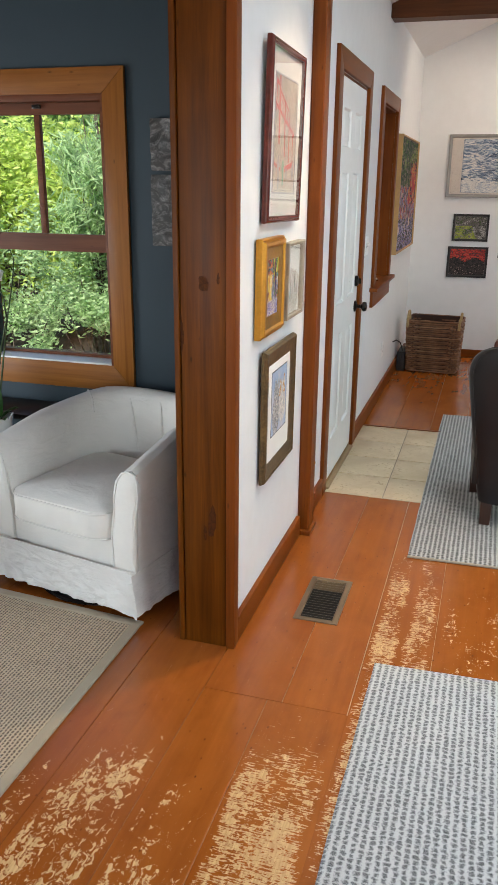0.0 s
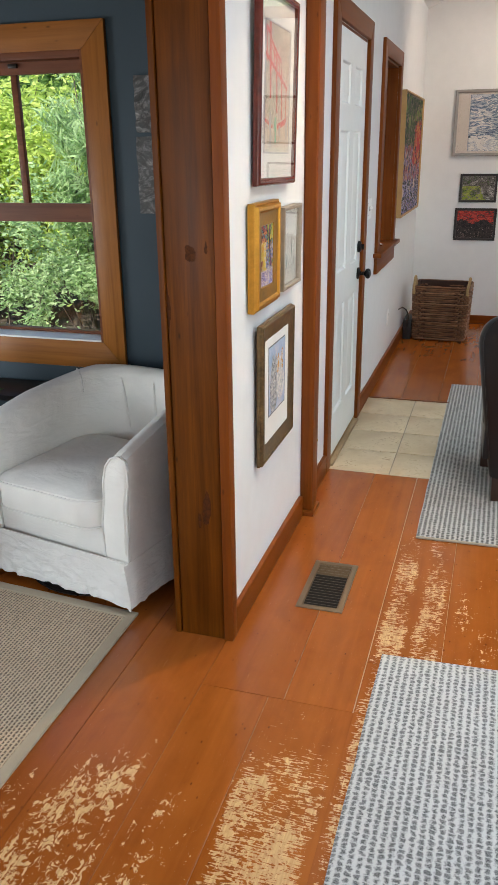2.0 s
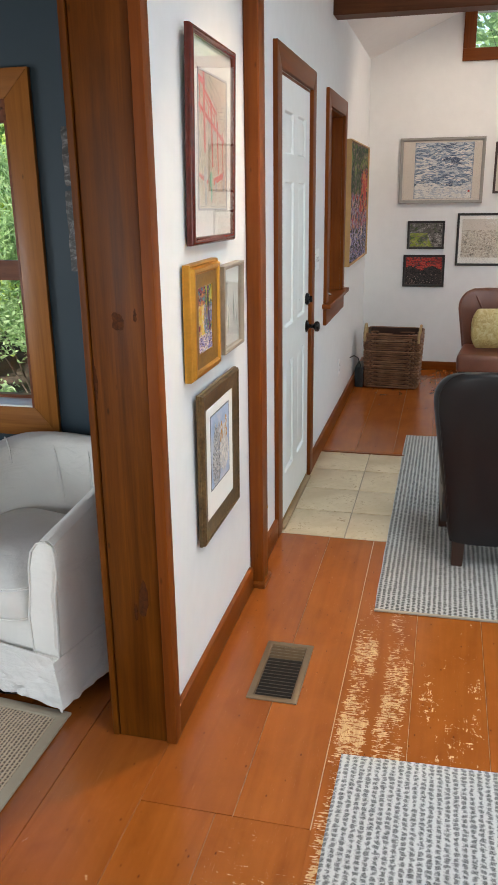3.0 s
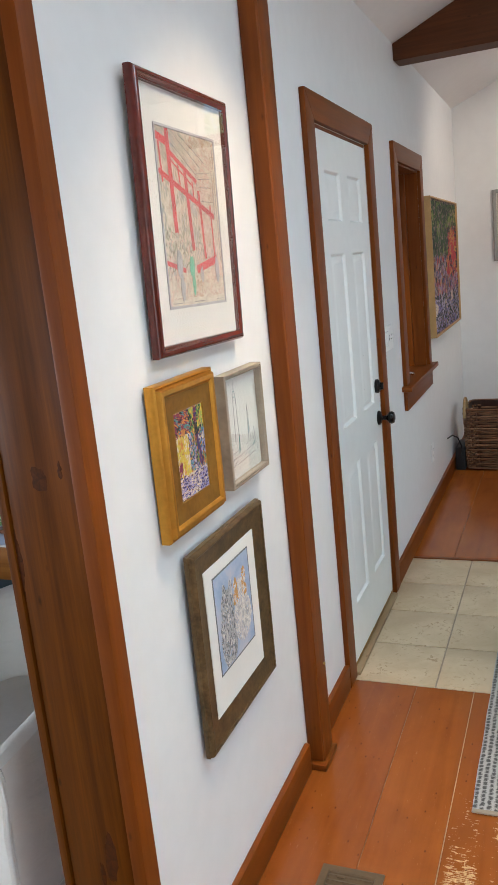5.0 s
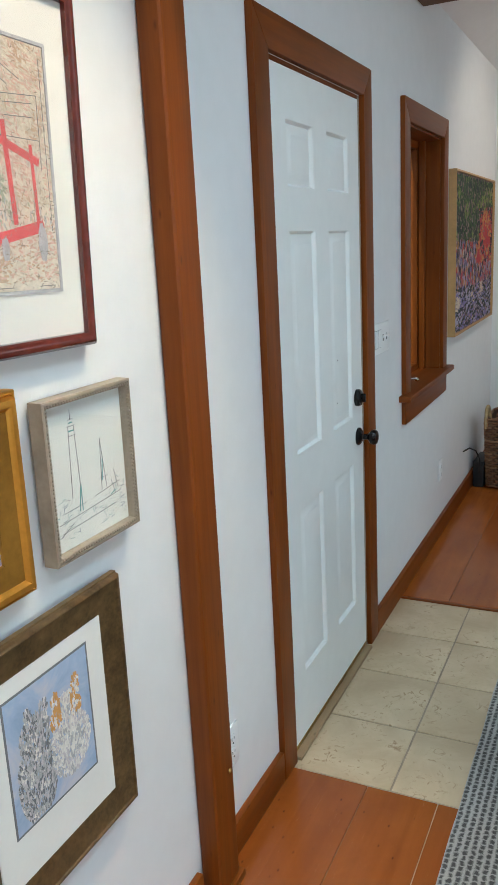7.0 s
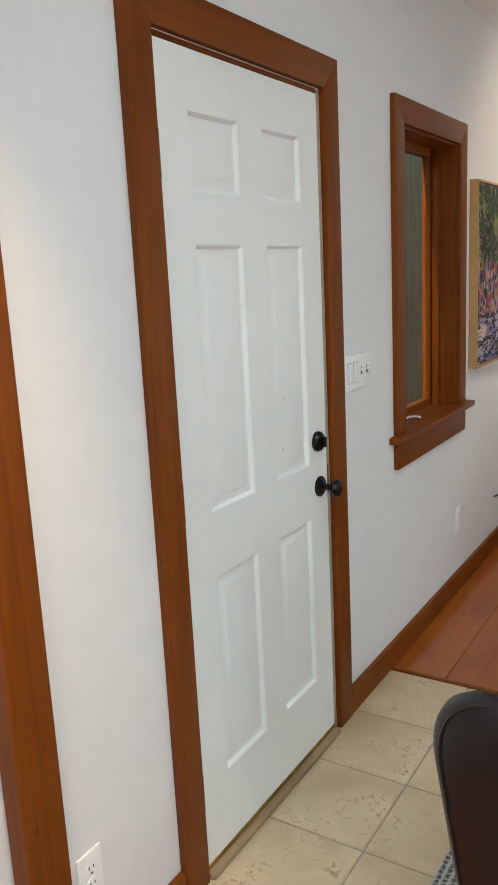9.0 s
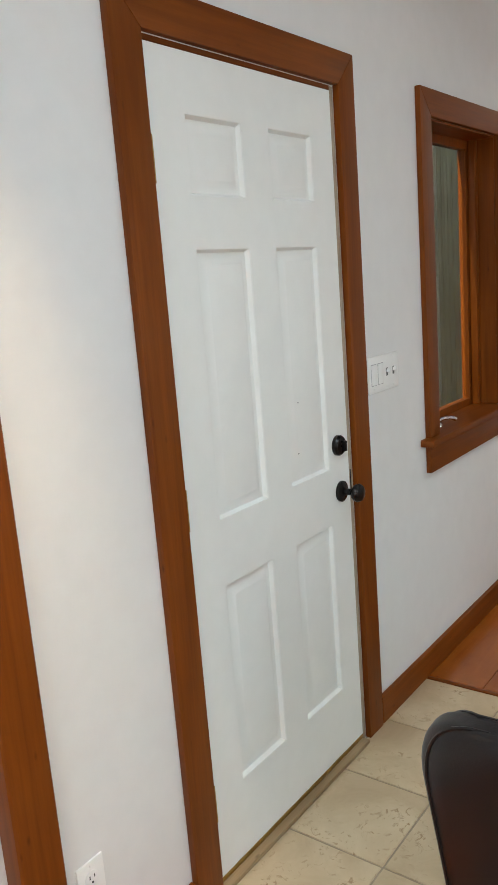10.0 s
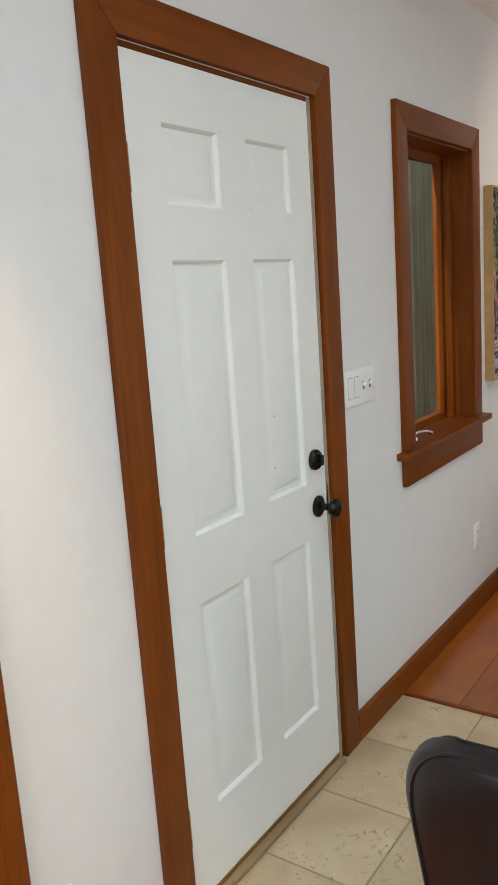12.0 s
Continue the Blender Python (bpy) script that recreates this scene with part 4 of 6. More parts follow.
# ---- pictures ----
def on_west(y0, y1, z0, z1, off=0.001, lean=0.0, roll=0.0):
    """Place on the hall wall; off: gap behind the frame, lean and roll: degrees by which it tips forward and hangs askew."""
    tip = Matrix.Translation((off, (y0 + y1) / 2, (z0 + z1) / 2)) @ Matrix.Rotation(radians(lean), 4, "Y")
    return tip @ FACE @ Matrix.Rotation(radians(roll), 4, "Z"), y1 - y0, z1 - z0


def on_north(x0, x1, z0, z1):
    turn = Matrix(((1, 0, 0, 0), (0, 0, -1, 0), (0, 1, 0, 0), (0, 0, 0, 1)))
    return Matrix.Translation(((x0 + x1) / 2, NORTH - 0.001, (z0 + z1) / 2)) @ turn, x1 - x0, z1 - z0


def sheet(x0, x1, y0, y1, z, thick=0.0008):
    return box(x0, x1, y0, y1, z, z + thick)


def blob(cx, cy, rx, ry, z, n=22, rough=0.12, seed=1):
    bm = bmesh.new()
    r = random.Random(seed)
    vs = []
    for k in range(n):
        a = 2 * math.pi * k / n
        q = 1 + r.uniform(-rough, rough)
        vs.append(bm.verts.new((cx + rx * q * math.cos(a), cy + ry * q * math.sin(a), z)))
    f = bm.faces.new(vs)
    g = bmesh.ops.extrude_face_region(bm, geom=[f])
    for v in (e for e in g["geom"] if isinstance(e, bmesh.types.BMVert)):
        v.co.z -= 0.0006
    return bm


def picture(place, label, material, profile, mat=None, glazed=False, group=""):
    m, w, h = place
    ob = thing("framed_picture", m, label, "picture", group)
    bm = bmesh.new()
    r = rim(bm, w, h, profile)
    part("frame", bm, material, ob)
    inner = profile[-1][0]
    a, b = w / 2 - inner, h / 2 - inner
    part("backing", sheet(-a, a, -b, b, profile[-1][1] - 0.002, 0.002), mat or MAT, ob)
    if glazed:
        p = part("glass", sheet(-a, a, -b, b, profile[-1][1] + 0.008, 0.002), GLASS, ob)
        p.visible_shadow = False
    return ob


def local_to(y0, y1, z0, z1):
    cy, cz = (y0 + y1) / 2, (z0 + z1) / 2
    return lambda a, b, c, d: (a - cy, b - cy, c - cz, d - cz)


def bars(ob, material, lines, z, name="line", wide=0.0016, h=0.0005):
    for x0, y0, x1, y1 in lines:
        d = Vector((x1 - x0, y1 - y0, 0))
        s = Vector((-d.y, d.x, 0)).normalized() * wide / 2
        bm = bmesh.new()
        a, b = Vector((x0, y0, z)), Vector((x1, y1, z))
        up = Vector((0, 0, h))
        q = [bm.verts.new(p) for p in (a - s, b - s, b + s, a + s, a - s + up, b - s + up, b + s + up, a + s + up)]
        for f in ((0, 1, 2, 3), (4, 5, 6, 7), (0, 1, 5, 4), (1, 2, 6, 5), (2, 3, 7, 6), (3, 0, 4, 7)):
            bm.faces.new([q[k] for k in f])
        part(name, bm, material, ob)


PIGMENTS = {}


def pigment(colour):
    if colour not in PIGMENTS:
        PIGMENTS[colour] = plain("pigment", colour, 0.75, vary=0.22, scale=70, fine=260, bump=0.1)
    return PIGMENTS[colour]


def canvas(ob, name, area, z, palette, pick, count, size, seed, label=""):
    """A painted or drawn sheet of short strokes; pick(u, v, r) gives colour, angle, length and width, or None."""
    x0, x1, y0, y1 = area
    r = random.Random(seed)
    verts, faces, colours = [], [], []
    for k in range(count):
        u, v = r.random(), r.random()
        got = pick(u, v, r)
        if got is None:
            continue
        colour, angle, long, wide = got
        a = radians(angle + r.uniform(-14, 14))
        L, W = size * long * r.uniform(0.6, 1.3) / 2, size * wide * r.uniform(0.6, 1.2) / 2
        ex, ey = abs(L * math.cos(a)) + W, abs(L * math.sin(a)) + W
        cx, cy = min(x1 - ex, max(x0 + ex, x0 + u * (x1 - x0))), min(y1 - ey, max(y0 + ey, y0 + v * (y1 - y0)))
        n = len(verts)
        for p, q in ((-1, 0), (-0.6, 0.9), (0.6, 1), (1, 0.1), (0.5, -1), (-0.6, -0.8)):
            verts.append((cx + p * L * math.cos(a) - q * W * math.sin(a), cy + p * L * math.sin(a) + q * W * math.cos(a), z + k * 1.5e-7))
        faces.append(tuple(range(n, n + 6)))
        colours.append(colour)
    me = bpy.data.meshes.new(name)
    me.from_pydata(verts, [], faces)
    for c in palette:
        me.materials.append(pigment(c))
    me.polygons.foreach_set("material_index", colours)
    sheet_ = new(name, me)
    sheet_.parent = ob
    return tagged(sheet_, label, kind="stuff")


def among(options, u, v, r, f=5.0):
    """One of the options, the same over a small patch."""
    k = 0.5 + 0.75 * noise.noise((u * f, v * f, len(options) * 3.7)) + r.uniform(-0.16, 0.16)
    return options[max(0, min(len(options) - 1, int(k * len(options))))]


def inside(u, v, cu, cv, ru, rv):
    return ((u - cu) / ru) ** 2 + ((v - cv) / rv) ** 2 < 1


# large print with a red shop front
R = (2.520, 2.976, 1.424, 1.993)
one = picture(on_west(*R, 0.012, 1.0, -1.0), "large framed street print with a red shop front", MAHOGANY,
              [(0.0, 0.0), (0.0, 0.013), (0.002, 0.018), (0.006, 0.022), (0.011, 0.0235), (0.016, 0.022), (0.019, 0.019), (0.021, 0.0185), (0.023, 0.0185), (0.024, 0.010)], glazed=True, group="hall pictures")
A = local_to(*R)(2.605, 2.895, 1.526, 1.892)
bm = bmesh.new()
rim(bm, A[1] - A[0] + 0.012, A[3] - A[2] + 0.012, [(0.0, 0.0105), (0.0, 0.0125), (0.005, 0.0125), (0.006, 0.0105)], (A[0] + A[1]) / 2, (A[2] + A[3]) / 2)
part("mat_bevel", bm, GREY_INK, one, "grey inner mat edge")
part("print", sheet(*A, 0.0103), STREET, one, "pencil and wash street scene")
ax, ay, aw, ah = A[0], A[2], A[1] - A[0], A[3] - A[2]
P = lambda u, v: (ax + u * aw, ay + v * ah)
INKS = ((0.56, 0.47, 0.36), (0.60, 0.10, 0.10), (0.60, 0.40, 0.32), (0.26, 0.22, 0.17), (0.42, 0.42, 0.39), (0.14, 0.40, 0.27), (0.64, 0.58, 0.47), (0.50, 0.35, 0.24), (0.38, 0.39, 0.28))


def street_scene(u, v, r):
    if v < 0.03:
        return 6, 0, 1.0, 0.6
    if v < 0.17 + 0.12 * u:
        return among((2, 6, 0, 2, 6, 7, 2), u, v, r), r.choice((-12, 20)), 0.7, 0.22
    if v < 0.44 - 0.10 * u and r.random() < 0.75:
        return among((6, 4, 3, 6, 8, 2, 4, 6, 3), u, v, r, 14.0), r.uniform(50, 130), 0.5, 0.22
    if u > 0.60 + 0.3 * (0.5 - v):
        return among((7, 0, 6, 2, 0, 7), u, v, r, 7.0), r.choice((-14, -14, 90)), 0.8, 0.18
    if v > 0.84 - 0.22 * u:
        return among((8, 4, 0, 8, 6), u, v, r, 6.0), -32, 1.2, 0.14
    return among((6, 0, 6, 8, 4, 6), u, v, r, 9.0), r.choice((85, 95)), 0.8, 0.3


canvas(one, "print_drawing", A, 0.0113, INKS, street_scene, 4600, 0.016, 3)
for u0, v0, u1, v1, w in ((0.17, 1.0, 0.20, 0.42, 0.017), (0.0, 0.76, 0.90, 0.53, 0.012), (0.20, 0.87, 0.62, 0.73, 0.010), (0.42, 0.80, 0.47, 0.32, 0.014), (0.64, 0.68, 0.68, 0.27, 0.010), (0.20, 0.83, 0.55, 0.70, 0.004),
                          (0.84, 0.60, 0.86, 0.26, 0.007), (0.0, 0.95, 0.18, 0.92, 0.016), (0.50, 0.205, 0.90, 0.27, 0.018), (0.0, 0.25, 0.30, 0.20, 0.010), (0.03, 0.92, 0.05, 0.70, 0.007), (0.31, 0.81, 0.33, 0.70, 0.006), (0.54, 0.73, 0.55, 0.63, 0.005)):
    bars(one, RED_INK, [(*P(u0, v0), *P(u1, v1))], 0.0119, "red_bar", w, 0.0003)
for u0, v0, u1, v1 in ((0.62, 0.78, 0.92, 0.80), (0.62, 0.62, 0.92, 0.62), (0.62, 0.78, 0.62, 0.62), (0.92, 0.80, 0.92, 0.50), (0.96, 0.95, 0.97, 0.25), (0.3, 0.97, 0.7, 0.82), (0.35, 0.99, 0.8, 0.85), (0.22, 0.93, 0.60, 0.78), (0.66, 0.75, 0.88, 0.765), (0.66, 0.70, 0.88, 0.71)):
    bars(one, PENCIL, [(*P(u0, v0), *P(u1, v1))], 0.0119, "ink_line", 0.0012, 0.0002)
for u, v, rx, ry, k, sd in ((0.20, 0.24, 0.014, 0.030, GREY_INK, 1), (0.22, 0.10, 0.010, 0.028, GREY_INK, 2), (0.41, 0.22, 0.012, 0.026, GREEN_INK, 3), (0.42, 0.12, 0.008, 0.024, GREEN_INK, 4), (0.58, 0.17, 0.008, 0.018, GREY_INK, 5), (0.88, 0.20, 0.010, 0.030, GREY_INK, 6)):
    part("colour_patch", blob(*P(u, v), rx, ry, 0.0128, seed=sd), k, one)
canvas(one, "pencil_shading", A, 0.0130, INKS, lambda u, v, r: (3, r.uniform(0, 180), 0.45, 0.06) if v < 0.45 or r.random() < 0.4 else None, 700, 0.020, 8)
bars(one, PENCIL, [(*P(0.05, 0.014), *P(0.2, 0.014)), (*P(0.40, 0.014), *P(0.62, 0.014)), (*P(0.82, 0.014), *P(0.96, 0.014))], 0.0122, "pencil_note", 0.0012, 0.0002)

# gilded oil painting
R = (2.460, 2.744, 1.046, 1.380)
two = picture(on_west(*R, 0.006, 0.6), "small bright oil painting in a deep gilded frame", GOLD,
              [(0.0, 0.0), (0.0, 0.019), (0.002, 0.0225), (0.005, 0.024), (0.007, 0.022), (0.008, 0.019), (0.009, 0.021), (0.0105, 0.029), (0.013, 0.033), (0.018, 0.034), (0.023, 0.033), (0.025, 0.030), (0.027, 0.029), (0.030, 0.027), (0.030, 0.020)], mat=GOLD_FLAT, group="hall pictures")
w, h = R[1] - R[0], R[3] - R[2]
bm = bmesh.new()
rim(bm, w, h, [(0.0295, 0.0265), (0.034, 0.0258), (0.066, 0.0245), (0.0685, 0.0245), (0.071, 0.0203)])
part("panel", bm, GOLD_FLAT, two, "wide dull gold inner panel")
A = (-w / 2 + 0.0705, w / 2 - 0.0705, -h / 2 + 0.0705, h / 2 - 0.0705)
part("painting", sheet(*A, 0.0203), GARDEN, two, "thickly painted market street")
OILS = ((0.06, 0.04, 0.14), (0.22, 0.03, 0.07), (0.10, 0.25, 0.06), (0.66, 0.47, 0.06), (0.62, 0.22, 0.05), (0.38, 0.33, 0.55), (0.70, 0.58, 0.48), (0.02, 0.02, 0.03), (0.08, 0.25, 0.27), (0.34, 0.42, 0.08))


def market_street(u, v, r):
    if abs(u - 0.76 - 0.05 * math.sin(v * 6)) < 0.055 and v > 0.30:
        return among((1, 0, 1, 7), u, v, r), 85, 1.2, 0.3
    if v > 0.72:
        return (among((1, 7, 4, 1, 8, 7), u, v + u * 0.5, r, 9.0), -25, 1.2, 0.35) if u < 0.5 else (among((2, 9, 7, 2, 3, 9), u, v, r, 8.0), r.uniform(20, 120), 0.6, 0.4)
    if v < 0.27:
        return among((5, 0, 5, 6, 0, 5), u, v * 2, r, 6.0), r.choice((10, 25, 0)), 1.0, 0.3
    if u < 0.42:
        return among((4, 3, 3, 6, 3, 1), u * 2, v, r, 4.0), r.choice((85, 95)), 0.9, 0.35
    return among((6, 0, 5, 8, 7, 4, 2), u, v, r, 9.0), r.uniform(60, 120), 0.7, 0.35


canvas(two, "brushwork", A, 0.0213, OILS, market_street, 3600, 0.0095, 7)

# small pencil drawing in a beaded frame
R = (2.790, 3.040, 1.064, 1.348)
three = picture(on_west(*R, 0.008, 0.6), "small pencil drawing of towers in a beaded pewter frame", PEWTER,
                [(0.0, 0.0), (0.0, 0.028), (0.002, 0.030), (0.005, 0.0305), (0.006, 0.027), (0.012, 0.027), (0.013, 0.024), (0.0135, 0.012)], mat=PAPER, glazed=True, group="hall pictures")
w, h = R[1] - R[0], R[3] - R[2]
bm = bmesh.new()
for k in range(38):
    for s in (-1, 1):
        lathe([(0.0, 0.0040), (0.0022, 0.0030), (0.0032, 0.0)], 8, bm, pose(s * (w / 2 - 0.0090), -h / 2 + 0.009 + k * (h - 0.018) / 37, 0.0268))
for k in range(1, 32):
    for s in (-1, 1):
        lathe([(0.0, 0.0040), (0.0022, 0.0030), (0.0032, 0.0)], 8, bm, pose(-w / 2 + 0.009 + k * (w - 0.018) / 32, s * (h / 2 - 0.0090), 0.0268))
part("beading", bm, PEWTER, three, "row of small beads")
T = lambda pts: [(a * w, b * h, c * w, d * h) for a, b, c, d in pts]
bars(three, PENCIL, T([(-0.20, -0.15, -0.18, 0.30), (-0.10, -0.15, -0.12, 0.30), (-0.20, 0.30, -0.10, 0.30), (-0.18, 0.34, -0.12, 0.34), (-0.15, 0.34, -0.15, 0.40), (-0.20, 0.24, -0.10, 0.24), (0.14, -0.18, 0.16, 0.16), (0.20, -0.18, 0.16, 0.16), (0.12, -0.10, 0.22, -0.10),
                         (-0.36, -0.28, 0.36, -0.24), (-0.34, -0.34, 0.30, -0.31), (-0.3, -0.22, -0.05, -0.21), (0.05, -0.20, 0.36, -0.17), (-0.36, -0.36, -0.2, -0.30), (0.26, -0.14, 0.30, -0.24), (0.30, -0.08, 0.34, -0.22)]), 0.0122, "pencil_line", 0.0009)
bars(three, TEAL_INK, T([(-0.13, -0.25, -0.11, -0.10), (-0.10, -0.25, -0.10, -0.08), (0.15, -0.12, 0.17, 0.02), (-0.18, 0.27, -0.12, 0.27), (-0.17, 0.32, -0.13, 0.32), (0.24, -0.24, 0.30, -0.22)]), 0.0124, "ink_stroke", 0.002)
canvas(three, "pencil_shading", (-0.42 * w, 0.42 * w, -0.40 * h, -0.08 * h), 0.0125, ((0.22, 0.26, 0.28), (0.16, 0.30, 0.28), (0.40, 0.42, 0.42)), lambda u, v, r: (r.randrange(3), r.choice((0, 8, 90, 70)), 1.0, 0.07) if v < 0.65 + 0.2 * math.sin(u * 9) else None, 150, 0.016, 4)

# watercolour in a broad bronze frame
R = (2.525, 2.959, 0.497, 0.992)
four = picture(on_west(*R, 0.012, 0.5), "watercolour with grey and ginger shapes in a broad mottled bronze frame", OLIVE,
               [(0.0, 0.0), (0.0, 0.010), (0.0025, 0.0115), (0.003, 0.017), (0.005, 0.0205), (0.008, 0.0225), (0.011, 0.0215), (0.013, 0.0185), (0.030, 0.0150), (0.054, 0.0115), (0.060, 0.0112), (0.063, 0.0095)], glazed=False, group="hall pictures")
A = local_to(*R)(2.633, 2.846, 0.652, 0.895)
part("mat_board", sheet(*local_to(*R)(2.5885, 2.8955, 0.5605, 0.9285), 0.0105), MAT, four, "pale mat board")
bm = bmesh.new()
rim(bm, A[1] - A[0] + 0.008, A[3] - A[2] + 0.008, [(0.0, 0.0113), (0.0, 0.0122), (0.004, 0.0122), (0.004, 0.0113)], (A[0] + A[1]) / 2, (A[2] + A[3]) / 2)
part("mat_bevel", bm, PENCIL, four)
part("painting", sheet(*A, 0.0114), WASH, four, "blue watercolour wash")
WASHES = ((0.28, 0.28, 0.29), (0.42, 0.41, 0.40), (0.17, 0.17, 0.175), (0.72, 0.68, 0.62), (0.60, 0.30, 0.09), (0.55, 0.50, 0.50), (0.30, 0.36, 0.46))


def two_shapes(u, v, r):
    grey = inside(u, v, 0.28, 0.30, 0.22, 0.34) or inside(u, v, 0.30, 0.62, 0.18, 0.17) or inside(u, v, 0.24, 0.77, 0.05, 0.09) or inside(u, v, 0.42, 0.77, 0.05, 0.08)
    pale = inside(u, v, 0.70, 0.34, 0.26, 0.24) or inside(u, v, 0.68, 0.60, 0.20, 0.16) or inside(u, v, 0.56, 0.74, 0.05, 0.08) or inside(u, v, 0.82, 0.76, 0.05, 0.09)
    if grey and (u < 0.46 or not pale):
        return among((0, 1, 5, 2, 1, 3, 0), u, v, r, 12.0), 90 + (0.28 - u) * 120, 0.7, 0.26
    if pale:
        if v > 0.54 and (abs(u - 0.68) > 0.06):
            return among((4, 4, 3, 4), u, v, r, 9.0), r.uniform(60, 120), 0.6, 0.3
        return among((3, 5, 3, 1, 3), u, v, r, 11.0), 90 + (0.7 - u) * 140, 0.7, 0.26
    return None


canvas(four, "brushwork", A, 0.0123, WASHES, two_shapes, 7000, 0.013, 5)

# market scene in a thin oak float frame
R = (6.095, 7.36, 1.050, 1.908)
five = picture(on_west(*R), "large colourful market painting in a thin light oak frame", OAK, [(0.0, 0.0), (0.0, 0.040), (0.009, 0.040), (0.010, 0.026)], mat=CITY)
w, h = R[1] - R[0], R[3] - R[2]
MARKET = ((0.012, 0.025, 0.014), (0.05, 0.09, 0.03), (0.24, 0.28, 0.08), (0.45, 0.04, 0.05), (0.62, 0.50, 0.38), (0.22, 0.18, 0.36), (0.02, 0.02, 0.03), (0.55, 0.26, 0.08), (0.40, 0.36, 0.48))


def market_square(u, v, r):
    if v > 0.58 and not (u > 0.60 and v < 0.80):
        return among((0, 1, 6, 1, 2, 0), u, v, r, 7.0), r.uniform(0, 180), 0.8, 0.4
    if u > 0.55 and v > 0.42:
        return among((3, 6, 3, 7, 3), u, v, r, 6.0), r.choice((0, -15, 90)), 1.2, 0.4
    if v > 0.28:
        return among((6, 4, 5, 6, 3, 8, 7, 6), u, v, r, 14.0), r.uniform(70, 110), 0.9, 0.35
    return among((5, 6, 8, 0, 5, 4), u, v, r, 8.0), r.choice((0, 12, -12)), 1.3, 0.3


canvas(five, "brushwork", (-w / 2 + 0.012, w / 2 - 0.012, -h / 2 + 0.012, h / 2 - 0.012), 0.0280, MARKET, market_square, 3600, 0.045, 9)

# pictures on the gable wall
six = picture(on_north(0.277, 0.976, 1.455, 1.985), "blue-grey cloud painting with silk borders in a silver-grey frame", SILVERLEAF, [(0.0, 0.0), (0.0, 0.022), (0.004, 0.026), (0.020, 0.024), (0.026, 0.018), (0.027, 0.010)], mat=SILK, glazed=True, group="gable wall pictures")
part("painting", sheet(-0.225, 0.258, -0.225, 0.225, 0.0102), SEA, six, "rolling clouds in blue and grey")
CLOUDS = ((0.06, 0.085, 0.14), (0.13, 0.18, 0.26), (0.26, 0.32, 0.40), (0.46, 0.49, 0.52), (0.64, 0.62, 0.58), (0.04, 0.04, 0.05))


def cloud_sea(u, v, r):
    if v < 0.24 + 0.03 * math.sin(u * 7):
        return among((4, 3, 4, 4), u, v, r, 6.0), 0, 1.2, 0.3
    if v < 0.29 + 0.03 * math.sin(u * 7) and r.random() < 0.4:
        return 5, 80, 0.25, 0.2
    wave = v + 0.05 * math.sin(u * 9 + v * 12)
    return among((0, 1, 3, 1, 4, 2, 0), u * 0.7, wave * 2.0, r, 3.4), 14 * math.cos(u * 9 + v * 12), 2.0, 0.30


canvas(six, "brushwork", (-0.225, 0.258, -0.225, 0.225), 0.0119, CLOUDS, cloud_sea, 2600, 0.030, 51)
part("seal", sheet(0.225, 0.241, -0.175, -0.158, 0.0126), SEAL, six, "small red seal")
R = [(0.0, 0.0), (0.0, 0.016), (0.003, 0.019), (0.018, 0.017), (0.020, 0.010)]
seven = picture(on_north(0.366, 0.683, 1.072, 1.310), "small painting of a lawn in a black frame", EBONY, R, mat=TOWN, group="gable wall pictures")
FIELD = ((0.22, 0.28, 0.03), (0.34, 0.36, 0.07), (0.03, 0.03, 0.025), (0.12, 0.11, 0.10), (0.40, 0.38, 0.35), (0.06, 0.09, 0.03))


def lawn_scene(u, v, r):
    if v > 0.58:
        return among((2, 5, 3, 2, 4), u, v, r, 9.0), r.choice((0, 90)), 0.7, 0.3
    if u < 0.62 - 0.3 * (v - 0.3):
        return among((0, 1, 0, 5), u, v, r, 4.0), r.uniform(-10, 10), 1.0, 0.3
    return among((3, 4, 3, 2), u, v, r, 6.0), 20, 0.9, 0.3


canvas(seven, "brushwork", (-0.138, 0.138, -0.099, 0.099), 0.0108, FIELD, lawn_scene, 1200, 0.016, 52)
eight = picture(on_north(0.341, 0.700, 0.746, 1.022), "small painting of a red dusk sky in a black frame", EBONY, R, mat=CROWD, group="gable wall pictures")
EVENING = ((0.32, 0.02, 0.015), (0.48, 0.06, 0.04), (0.008, 0.008, 0.008), (0.035, 0.026, 0.024), (0.40, 0.30, 0.27))


def dusk_scene(u, v, r):
    if v > 0.60 + 0.08 * math.sin(u * 11):
        return among((0, 1, 0, 1), u, v * 3, r, 4.0), 0, 1.2, 0.3
    if v < 0.40 and r.random() < 0.10:
        return 4, r.uniform(0, 90), 0.4, 0.25
    return among((2, 3, 2, 2), u, v, r, 8.0), r.uniform(0, 180), 0.8, 0.35


canvas(eight, "brushwork", (-0.159, 0.159, -0.117, 0.117), 0.0108, EVENING, dusk_scene, 1200, 0.018, 53)
nine = picture(on_north(0.785, 1.45, 0.932, 1.372), "sepia sketch of a busy waterfront in a black frame", EBONY, R, mat=MAT, glazed=True, group="gable wall pictures")
part("sketch", sheet(-0.29, 0.29, -0.15, 0.08, 0.0102), SKETCH, nine)
canvas(nine, "pencil_shading", (-0.29, 0.29, -0.15, 0.06), 0.0118, ((0.10, 0.085, 0.07), (0.34, 0.30, 0.24), (0.62, 0.57, 0.47)), lambda u, v, r: (among((2, 1, 2, 0), u, v, r, 12.0), r.choice((0, 90, 70)), 0.7, 0.2), 900, 0.022, 54)
part("sketch_sky", sheet(-0.29, 0.29, 0.08, 0.17, 0.0102), SILK, nine)
